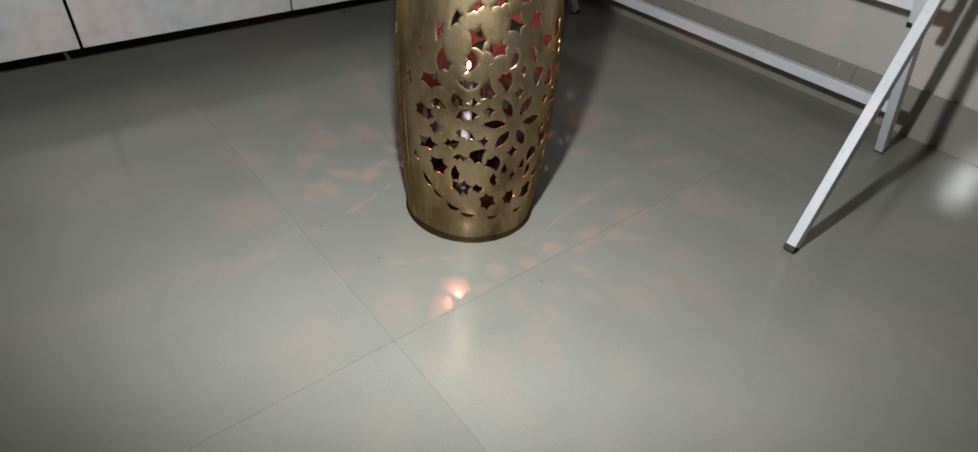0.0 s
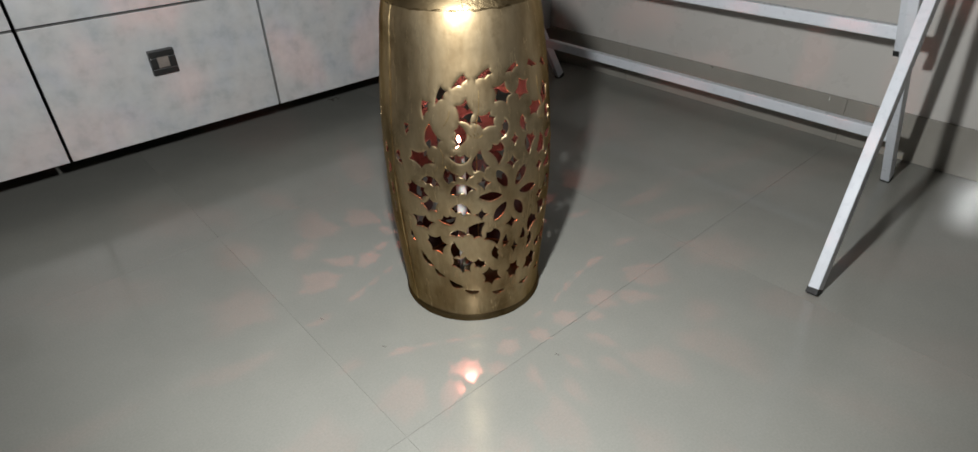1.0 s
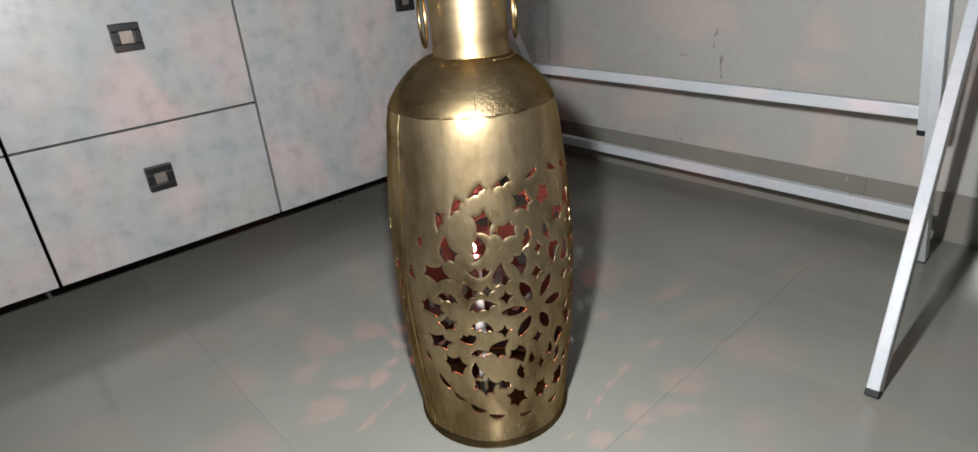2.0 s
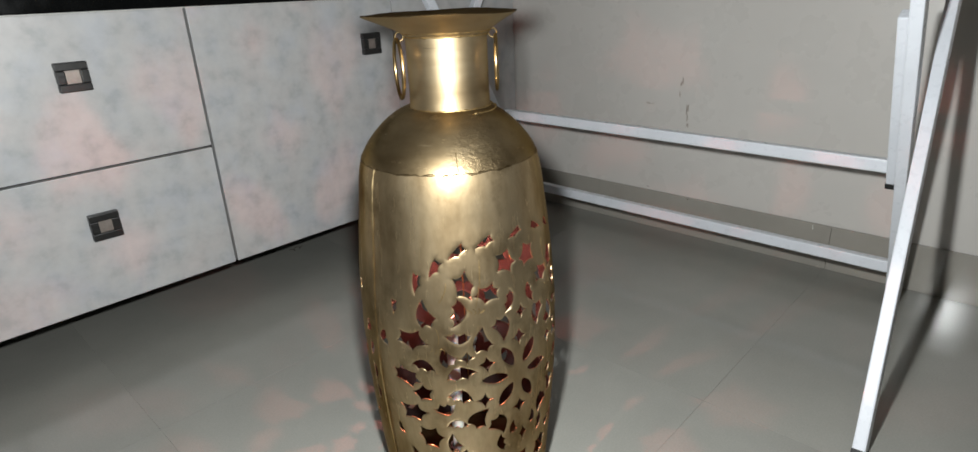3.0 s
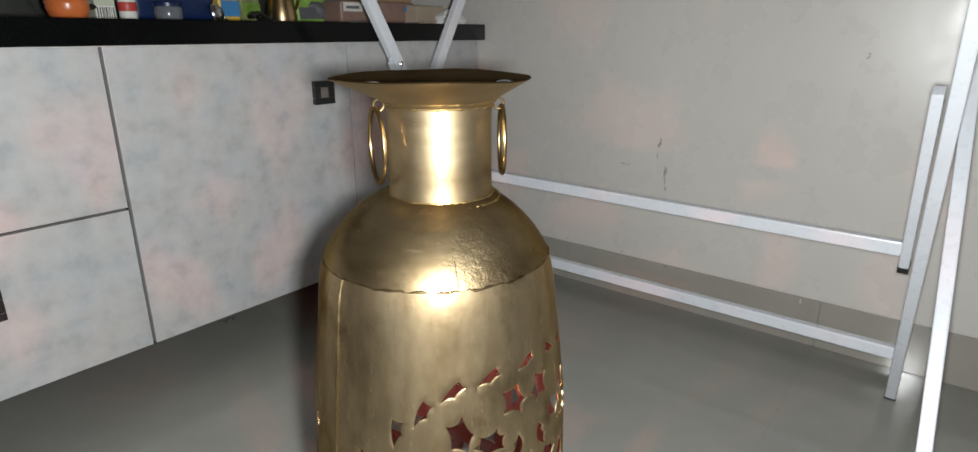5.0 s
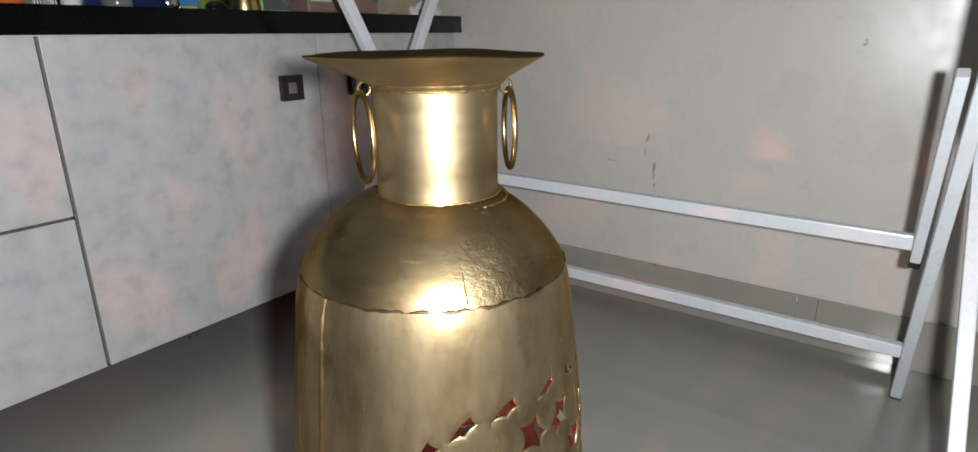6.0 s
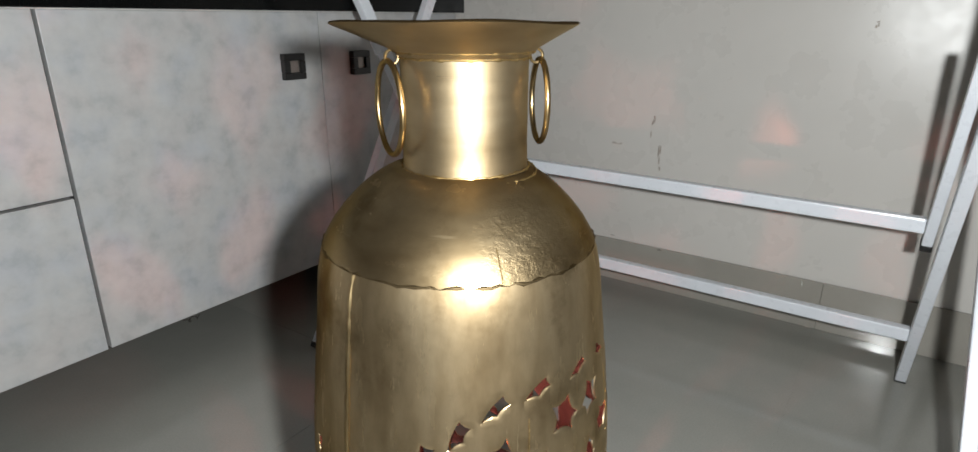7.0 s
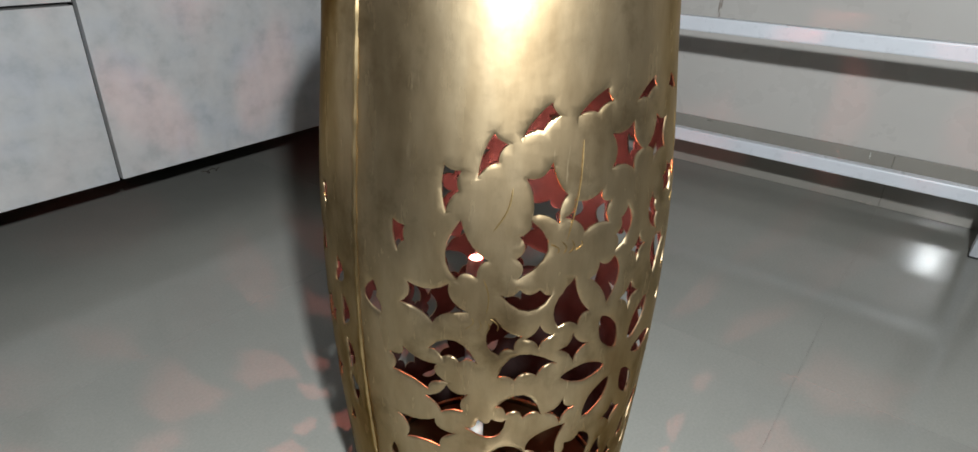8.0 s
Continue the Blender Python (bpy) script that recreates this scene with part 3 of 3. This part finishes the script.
def vase():
    v = empty("brass_vase", VASE_AT, "tall pierced antique brass floor vase with ring handles", "vase")
    body = new("body", pierced_body())
    body.parent = v
    tagged(body, "brass wall pierced with leaf and flower openings")
    # bottom flange and plate
    part("base_ring", lathe(((0.1402, 0.014), (0.1425, 0.010), (0.1432, 0.004), (0.1422, 0.0), (0.136, 0.0), (0.136, 0.012), (0.1402, 0.014)), 96), BRASS_DARK, v, "dark tarnished base flange", True)
    part("bottom_plate", lathe(((0, 0.004), (0.134, 0.004), (0.134, 0.0065), (0, 0.0065)), 64), BRASS_DARK, v, "", True)
    # shoulder, neck and flaring mouth
    shoulder = SHOULDER + [(0.0545, 0.6672)]
    inner = [(r - 0.0016, z - 0.0008) for r, z in shoulder[::-1]]
    part("shoulder", lathe(list(shoulder) + inner + [shoulder[0]], 120), BRASS_SHOULDER, v, "tarnished domed shoulder", True)
    lean = Vector((0.0048, -0.0043))
    neck = ((0.0600, 0.6620), (0.0582, 0.669), (0.0577, 0.69), (0.0577, 0.755), (0.0584, 0.768))
    part("neck", lathe(list(neck) + [(r - 0.0014, z) for r, z in neck[::-1]] + [neck[0]], 96, lean), BRASS_NECK, v, "plain brushed cylindrical neck", True)
    off = Vector((-0.0015, 0.0013))
    mouth = [(0.0592, 0.7650), (0.0630, 0.7690), (0.0690, 0.7730), (0.0790, 0.7780), (0.0930, 0.7850), (0.1058, 0.7912), (0.1085, 0.7930), (0.1077, 0.7940)]
    b = lathe(mouth + [(r - 0.0012, z + 0.0014) for r, z in mouth[::-1][1:]] + [mouth[0]], 120)
    for p in b.verts:
        r = math.hypot(p.co.x, p.co.y)
        k = (r - 0.060) / 0.050
        a = math.atan2(p.co.y, p.co.x)
        p.co.x += lean.x + (off.x - lean.x) * max(0, k)
        p.co.y += lean.y + (off.y - lean.y) * max(0, k)
        p.co.z += max(0, k) * (0.0010 * math.sin(2 * a + 0.6) + 0.0006 * math.sin(5 * a))
    lip = part("mouth", b, BRASS_NECK, v, "wide flaring mouth with a thin lip and tarnished, shade-darkened inside", True)
    lip.data.materials.append(BRASS_SHADED)
    # faces turned upwards take the brass with shade in its colour
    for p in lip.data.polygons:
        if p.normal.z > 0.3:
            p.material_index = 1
    # welds
    part("shoulder_weld", weld_ring(0.1301, 0.597, 0.0013, 0.0013, 3), BRASS_DARK, v, "lumpy shoulder weld", True)
    for r, z, seed in ((0.0600, 0.6665, 4), (0.0668, 0.6612, 5), (0.0588, 0.7640, 6), (0.0625, 0.7690, 7)):
        ob = part("neck_weld", weld_ring(r, z, 0.0011, 0.0004, seed), BRASS_WELD, v, "", True)
        ob.location = (lean.x, lean.y, 0)
    rnd = random.Random(8)
    line, radii = [], []
    for k in range(74):
        z = 0.015 + (SEAM_Z - 0.015) * k / 73
        line.append(around(radius_at(z) + 0.0003, SEAM_AZ + rnd.uniform(-0.002, 0.002), z))
        radii.append(0.0021 * rnd.choice((0.7, 0.9, 1.0, 1.2)))
    part("side_weld", tube(line, radii, 7), BRASS_WIRE, v, "raised vertical side weld", True)
    back = [around(radius_at(z) - 0.0022, radians(44), z) for z in (0.02 + 0.57 * k / 30 for k in range(31))]
    part("inner_weld", tube(back, 0.0016, 6), BRASS_WELD, v, "thin weld down the far inside wall", True)
    seam = [around(float(np.interp(z, [p[1] for p in SHOULDER], [p[0] for p in SHOULDER])) + 0.0002, radians(232) + rnd.uniform(-0.004, 0.004), z) for z in (0.599 + 0.024 * k / 14 for k in range(15))]
    part("shoulder_seam", tube(seam, [0.0005 * rnd.choice((0.7, 1.0, 1.3)) for _ in seam], 6), BRASS_WELD, v, "short dark seam up the shoulder", True)
    # veins chased into the leaves of the front medallion
    strokes = [((x + 4 * k, y + 1.2 * abs(k)), (x + 7.5 * k, y + up * (11 - 1.5 * abs(k)))) for x, y, up in ((-119, 58, -1), (-119, -68, 1), (-62, 108, 1)) for k in (-1.5, -0.5, 0.5, 1.5)]
    strokes += [((-62, 118), (-52, 188)), ((-112, 128), (-100, 158)), ((-118, 92), (-116, 62))]
    for a, c in strokes:
        for mirror in (1, -1):
            line = []
            for k in range(9):
                t = k / 8
                u, z = a[0] + (c[0] - a[0]) * t + 3 * math.sin(math.pi * t), (a[1] + (c[1] - a[1]) * t) / 1000 + MEDALLION_Z
                line.append(around(radius_at(z) - 0.0001, MEDALLION_AZ + (AXIS + mirror * (u - AXIS)) / 1000 / REFERENCE, z))
            part("engraved_vein", tube(line, [0.0002] + [0.0006] * 7 + [0.0002], 5), BRASS_WELD, body)
    # ring handles hanging from small wire eyes under the mouth
    for az, drop, twist in ((radians(144), 0.0405, radians(6)), (radians(312), 0.0375, 0.0)):
        side = Vector((math.cos(az), math.sin(az), 0))
        along = Vector((-math.sin(az + twist), math.cos(az + twist), 0))
        eye_at = Vector((lean.x, lean.y, 0)) + side * 0.0655 + Vector((0, 0, 0.7645))
        eye_pts = [eye_at + side * 0.0058 * math.cos(a) + Vector((0, 0, 0.0062)) * math.sin(a) for a in (2 * math.pi * k / 18 for k in range(18))]
        handle = part("ring_handle", tube([eye_at + Vector((0, 0, -drop - 0.003)) + side * 0.004 + along * drop * 0.92 * math.cos(a) + Vector((0, 0, drop)) * math.sin(a) for a in (2 * math.pi * k / 48 for k in range(48))],
                                          0.0027, 10, True), BRASS_WIRE, v, "round brass ring handle", True)
        part("wire_eye", tube(eye_pts, 0.0014, 8, True), BRASS_WIRE, handle, "bright wire eye", True)
        top = Vector((lean.x, lean.y, 0))
        staple = [top + side * r + along * x + Vector((0, 0, z)) for r, x, z in ((0.0605, 0.0, 0.7700), (0.0605, 0.0005, 0.7800), (0.0620, 0.001, 0.7850), (0.0655, 0.001, 0.7875), (0.0720, 0.0, 0.7882), (0.0775, -0.001, 0.7876), (0.0815, -0.001, 0.7860))]
        part("wire_staple", tube(staple, 0.0017, 8), STEEL, handle, "bright wire end inside the mouth", True)
    return v


vase()


# ---- the candle inside ----
CANDLE = Vector((-0.007, 0.010, 0.0065))


def candle():
    c = empty("candle", CANDLE, "thin lit white candle standing inside the vase", "candle")
    part("holder", lathe(((0, 0), (0.038, 0), (0.040, 0.003), (0.036, 0.006), (0.016, 0.010), (0.0145, 0.035), (0.0165, 0.037), (0.0135, 0.037), (0.0125, 0.012), (0, 0.012)), 40), STEEL, c, "small steel candle holder", True)
    b = lathe(((0, 0.0125), (0.0105, 0.0125), (0.0108, 0.03), (0.0104, 0.20), (0.0102, 0.2850), (0.0088, 0.2985), (0.0066, 0.3060), (0.0046, 0.3072), (0.003, 0.3040), (0, 0.3035)), 32)
    part("wax", b, WAX, c, "white wax stick with a melted top", True)
    part("wick", tube(((0, 0, 0.3010), (0.0004, 0, 0.3090), (0.0012, 0.0004, 0.3150)), 0.0008, 6), WICK, c, "", True)
    flame = lathe(((0, 0.3165), (0.0014, 0.3178), (0.0024, 0.3200), (0.0026, 0.3222), (0.0022, 0.3250), (0.0013, 0.3280), (0.0005, 0.3300), (0, 0.3310)), 12)
    part("flame", flame, FLAME, c, "small bright flame", True)
    return c


candle()


# ---- things on the worktop ----
SHELF = 0.864


def thing(name, at, label, category, turn=0.0):
    return empty(name, (at[0], at[1], SHELF), label, category, turn=turn)


def orange_pot(x, y):
    t = thing("cooking_pot", (x, y), "glossy orange lidded pot on the black worktop", "pot")
    part("bowl", lathe(((0, 0), (0.028, 0), (0.038, 0.008), (0.043, 0.024), (0.0425, 0.036), (0.040, 0.036), (0.040, 0.026), (0.034, 0.010), (0, 0.005)), 40), ORANGE, t, "", True)
    part("lid", lathe(((0.0445, 0.036), (0.0440, 0.040), (0.034, 0.050), (0.020, 0.055), (0.008, 0.057), (0, 0.057)), 40), ORANGE, t, "", True)
    part("handle", tube(((0.041, 0, 0.028), (0.054, 0, 0.031), (0.062, 0, 0.029)), (0.006, 0.007, 0.005), 10), BLACK, t, "short dark handle", True)


def carton(x, y, w, d, h, mat, label, turn=0.0, bars=False):
    t = thing("carton", (x, y), label, "box", turn)
    part("box_body", box(-w / 2, w / 2, -d / 2, d / 2, 0, h, 0.002), mat, t)
    part("top_flap", box(-w / 2 + 0.001, w / 2 - 0.001, -d / 2, d / 2 - 0.004, h, h + 0.0016), mat, t)
    if bars:
        rnd = random.Random(5)
        at = -w / 2 + 0.004
        b = bmesh.new()
        while at < w / 2 - 0.006:
            wide = rnd.choice((0.001, 0.0016, 0.0026))
            box(at, at + wide, -d / 2 - 0.0012, -d / 2 - 0.0003, 0.006, 0.030, 0, 1, b)
            at += wide + rnd.choice((0.0018, 0.003))
        part("printed_bars", b, INK, t, "dark printed bars")
        part("printed_panel", box(-w / 2 + 0.002, w / 2 - 0.002, -d / 2 - 0.0006, -d / 2, 0.0, 0.033), WHITE, t, "white panel under the bars")
    return t


def bottle(x, y):
    t = thing("bottle", (x, y), "white plastic bottle with a red printed label", "bottle")
    part("bottle_body", lathe(((0, 0), (0.018, 0), (0.020, 0.003), (0.020, 0.085), (0.016, 0.100), (0.009, 0.108), (0.009, 0.116), (0, 0.116)), 32), WHITE, t, "", True)
    part("printed_label", lathe(((0.0204, 0.022), (0.0208, 0.023), (0.0208, 0.042), (0.0204, 0.043)), 32), RED, t, "red label band", True)
    part("cap", lathe(((0.011, 0.110), (0.011, 0.130), (0.009, 0.132), (0, 0.132)), 24), WHITE, t, "", True)


def canister(x, y):
    t = thing("canister", (x, y), "smoky grey round canister before a blue bin", "canister")
    part("jar", lathe(((0, 0), (0.030, 0), (0.033, 0.004), (0.033, 0.032), (0.030, 0.036), (0, 0.036)), 40), DARKGLASS, t, "", True)
    part("lid", lathe(((0.034, 0.036), (0.034, 0.044), (0.030, 0.047), (0, 0.047)), 40), NAVY, t, "", True)


def bin_box(x, y):
    t = thing("storage_bin", (x, y), "dark navy blue plastic storage bin", "bin")
    part("bin_body", box(-0.125, 0.125, 0, 0.14, 0, 0.15, 0.02, 4), NAVY, t, "", True)
    part("lid", box(-0.13, 0.13, -0.005, 0.145, 0.150, 0.166, 0.006, 3), NAVY, t, "", True)


def ladle(x, y):
    t = thing("ladle", (x, y), "steel ladle lying with its bowl upright", "ladle", 25)
    b = lathe(((0, 0.004), (0.012, 0.002), (0.021, -0.003), (0.024, -0.008), (0.022, -0.008), (0.011, 0.0), (0, 0.002)), 28)
    bmesh.ops.transform(b, matrix=Matrix.Translation((0, 0, 0.026)) @ Matrix.Rotation(radians(70), 4, "X"), verts=b.verts)
    part("ladle_bowl", b, STEEL, t, "", True)
    part("handle", tube(((0.010, 0, 0.010), (0.035, 0.01, 0.007), (0.10, 0.05, 0.005)), 0.0045, 8), STEEL, t, "", True)


def packet(x, y, w, h, mat, second, label, turn=0.0):
    t = thing("food_packet", (x, y), label, "packet", turn)
    b = box(-w / 2, w / 2, -0.022, 0.022, 0, h, 0.010, 3)
    rnd = random.Random(int(x * 1000))
    for p in b.verts:
        p.co.y *= 1 - 0.75 * max(0, (p.co.z / h - 0.55) / 0.45)
        p.co += Vector((rnd.uniform(-1, 1), rnd.uniform(-1, 1), 0)) * 0.0015
    part("pouch", b, mat, t, "", True)
    part("printed_panel", box(-w * 0.44, w * 0.44, -0.0245, -0.022, h * 0.10, h * 0.38, 0.001), second, t, "printed lower panel")
    part("seal", box(-w * 0.48, w * 0.48, -0.004, 0.004, h - 0.004, h + 0.012), second, t)


def jug(x, y):
    t = thing("jug", (x, y), "polished brass jug with a waisted body", "jug")
    part("jug_body", lathe(((0, 0), (0.034, 0), (0.040, 0.004), (0.041, 0.012), (0.036, 0.045), (0.029, 0.085), (0.025, 0.110), (0.030, 0.135), (0.033, 0.142), (0.030, 0.142), (0.022, 0.110), (0.03, 0.05), (0.034, 0.010), (0, 0.006)), 48), BRASS_WIRE, t, "", True)
    part("handle", tube([(0.030 + 0.030 * math.sin(a), 0, 0.075 + 0.045 * math.cos(a)) for a in (math.pi * k / 12 for k in range(13))], 0.004, 8), BRASS_WIRE, t, "", True)


def dark_utensil(x, y, turn):
    t = thing("tongs", (x, y), "black plastic tongs lying on the worktop", "tongs", turn)
    for s in (-1, 1):
        part("arm", tube([(0.0 + 0.012 * k, s * (0.004 + 0.0022 * k), 0.012 + 0.010 * math.sin(k * 0.8)) for k in range(8)], 0.0062, 8), BLACK, t, "", True)


def flat_parcel(x, y):
    t = thing("parcel", (x, y), "flat pinkish-brown parcel with a white label and a blue sticker", "parcel", -4)
    b = box(-0.15, 0.15, -0.09, 0.09, 0.002, 0.064, 0.012, 3)
    for p in b.verts:
        p.co.z += 0.006 * noise.noise(p.co * 18) * (p.co.z > 0.03)
        p.co.y += 0.004 * noise.noise(p.co * 25 + Vector((3, 0, 0)))
    part("wrapping", b, PINK, t, "", True)
    part("paper_label", box(-0.145, -0.075, -0.098, -0.0955, 0.034, 0.060), PAPER, t, "white label")
    part("printed_bars", box(-0.136, -0.088, -0.0985, -0.098, 0.042, 0.050), SLATE, t, "grey printed bar")
    part("sticker", lathe(((0, 0), (0.011, 0), (0.011, 0.002), (0, 0.002)), 20), BLUE, t, "round blue sticker").matrix_basis = Matrix.Translation((0.105, -0.094, 0.046)) @ Matrix.Rotation(radians(90), 4, "X")


def grey_pouch(x, y):
    t = thing("bag", (x, y), "dark grey cloth bag slumped on the worktop", "bag")
    b = bmesh.new()
    bmesh.ops.create_icosphere(b, subdivisions=4, radius=1)
    for p in b.verts:
        n = 1 + 0.25 * noise.noise(p.co * 1.8) + 0.07 * noise.noise(p.co * 5)
        p.co = Vector((p.co.x * 0.085, p.co.y * 0.05, max(0.0, 0.55 + p.co.z) * 0.058)) * n
        p.co.z = max(0.0, p.co.z)
    part("pouch", b, SLATE, t, "", True)


def paper_sheet(x, y, turn):
    t = thing("paper_sheet", (x, y), "loose curled white paper sheet on the worktop", "paper", turn)
    b = bmesh.new()
    rows_of = [[b.verts.new((0.14 * (i / 8 - 0.5), 0.05 * (k - 0.5), 0.0006 + 0.007 * (i / 8) ** 3 + 0.0012 * math.sin(i * 0.9))) for k in (0, 1)] for i in range(9)]
    for p, q in zip(rows_of, rows_of[1:]):
        b.faces.new((p[0], q[0], q[1], p[1]))
    bmesh.ops.solidify(b, geom=b.faces[:], thickness=0.0005)
    part("sheet", b, PAPER, t, "", True)


def crumpled_cloth(x, y):
    t = thing("cloth", (x, y), "crumpled white cloth lying on the worktop", "cloth")
    b = bmesh.new()
    bmesh.ops.create_icosphere(b, subdivisions=4, radius=1)
    for p in b.verts:
        n = noise.noise(p.co * 2.3) * 0.35 + noise.noise(p.co * 6) * 0.12
        p.co = Vector((p.co.x * 0.055, p.co.y * 0.045, max(0, p.co.z) * 0.042)) * (1 + n)
        p.co.z = max(0.0, p.co.z)
    part("cloth_fold", b, CLOTH, t, "", True)


orange_pot(0.073, 1.20)
carton(0.150, 1.22, 0.045, 0.05, 0.11, SAGE, "pale green-white carton printed with dark bars", 0, True)
bottle(0.202, 1.20)
bin_box(0.355, 1.24)
canister(0.295, 1.19)
ladle(0.400, 1.13)
packet(0.470, 1.22, 0.060, 0.15, YELLOW, BLUE, "yellow and blue printed food packet")
packet(0.545, 1.24, 0.065, 0.14, OLIVE, GREEN, "olive green food packet", 8)
jug(0.594, 1.14)
dark_utensil(0.470, 1.10, 20)
packet(0.738, 1.20, 0.12, 0.12, GREEN, SLATE, "large bright green printed bag", -5)
flat_parcel(0.915, 1.16)
grey_pouch(0.790, 1.22)
paper_sheet(0.735, 1.03, 4)
paper_sheet(0.965, 1.02, -3)
carton(1.085, 1.08, 0.15, 0.12, 0.055, PALECARD, "low pale brown cardboard carton", 5)
carton(1.07, 1.25, 0.17, 0.14, 0.16, CARD, "taller brown cardboard carton behind the other", -6)
crumpled_cloth(1.150, 0.99)


# ---- scuffs, nails and specks ----
def smear(name, at, w, h, mat, label, seed, normal="x"):
    rnd = random.Random(seed)
    b = bmesh.new()
    for k in range(7):
        cy, cz = rnd.uniform(-w, w) * 0.5, rnd.uniform(-h, h) * 0.5
        ry, rz = w * rnd.uniform(0.12, 0.3), h * rnd.uniform(0.08, 0.22)
        ring = []
        for j in range(14):
            a = 2 * math.pi * j / 14
            g = rnd.uniform(0.6, 1.1)
            p = (cy + ry * g * math.cos(a), cz + rz * g * math.sin(a))
            ring.append(b.verts.new((-0.0004 - 0.00012 * k, p[0], p[1]) if normal == "x" else (p[0], p[1], 0.0004 + 0.0001 * k)))
        b.faces.new(ring)
    ob = part(name, b, mat)
    ob.location = at
    return tagged(ob, label, "stain", kind="structure")


smear("wall_stain", (WALL_X, 0.253, 0.505), 0.008, 0.06, STAIN, "faint brown scrape on the cream wall", 1)
smear("wall_stain", (WALL_X, 0.226, 0.400), 0.009, 0.09, STAIN, "brown vertical scrape on the cream wall", 2)
smear("wall_stain", (WALL_X, -0.253, 0.786), 0.009, 0.018, STAIN, "small grey hole in the cream wall", 3)
for at in ((-0.311, 0.102, 0), (-0.262, -0.051, 0), (-0.037, -0.290, 0)):
    smear("floor_speck", at, 0.006, 0.006, SPECK, "tiny dark dirt speck on the tile floor", 9, "z")


smear("wall_stain", (WALL_X, 0.357, 0.440), 0.030, 0.008, STAIN, "faint smudge on the cream wall", 4)
smear("wall_stain", (WALL_X, 0.352, 0.143), 0.012, 0.004, SPECK, "tiny chip above the skirting", 5)
smear("skirting_chip", (WALL_X - 0.0112, 0.196, 0.131), 0.012, 0.004, SPECK, "dark chip on the skirting's top edge", 6)
smear("skirting_chip", (WALL_X - 0.0112, -0.200, 0.121), 0.004, 0.016, WHITE, "white paint drip on the skirting", 7)
smear("skirting_chip", (WALL_X - 0.0112, -0.225, 0.004), 0.026, 0.006, STAIN, "brown stain at the foot of the skirting", 8)
hair = part("thread", tube([(0.020 * k / 6 - 0.06 + 0.008 * math.sin(k), 0.012 * math.cos(k * 0.9), 0.0011) for k in range(14)], 0.0011, 6), SPECK, None, "", True)
hair.location = (0.372, 1.187, 0)
tagged(hair, "thin dark curled thread lying on the tile floor", "thread")


# ---- tiles of the floor and the skirting ----
def tiles():
    me = {}
    k0, k1 = math.floor((WEST_X - JOINT_X) / TILE_SIZE), math.ceil((WALL_X - JOINT_X) / TILE_SIZE)
    j0, j1 = math.floor((SOUTH_Y - JOINT_Y) / TILE_SIZE), math.ceil((BACK_Y - JOINT_Y) / TILE_SIZE)
    for i in range(k0, k1):
        for j in range(j0, j1):
            x0, x1 = max(WEST_X, JOINT_X + i * TILE_SIZE), min(WALL_X, JOINT_X + (i + 1) * TILE_SIZE)
            y0, y1 = max(SOUTH_Y, JOINT_Y + j * TILE_SIZE), min(BACK_Y, JOINT_Y + (j + 1) * TILE_SIZE)
            key = (round(x1 - x0, 3), round(y1 - y0, 3))
            if min(key) < 0.01:
                continue
            if key not in me:
                w, d = key[0] / 2 - JOINT / 2, key[1] / 2 - JOINT / 2
                me[key] = mesh_of("tile", box(-w, w, -d, d, -0.009, 0), TILE)
            ob = new("tile", me[key])
            ob.parent = floor
            ob.location = ((x0 + x1) / 2, (y0 + y1) / 2, 0)
    skirt = structure("baseboard", box(WALL_X - 0.004, WALL_X, SOUTH_Y, FRONT + 0.06, 0, 0.130), GROUT, "taupe tile skirting along the cream wall", "skirting")
    for j in range(j0, 2):
        y0, y1 = max(SOUTH_Y, JOINT_Y + j * TILE_SIZE), min(FRONT + 0.06, JOINT_Y + (j + 1) * TILE_SIZE)
        ob = part("skirting_tile", box(WALL_X - 0.011, WALL_X - 0.004, y0 + 0.0004, y1 - 0.0004, 0.0005, 0.135, 0.0006, 1), SKIRT, skirt)


tiles()
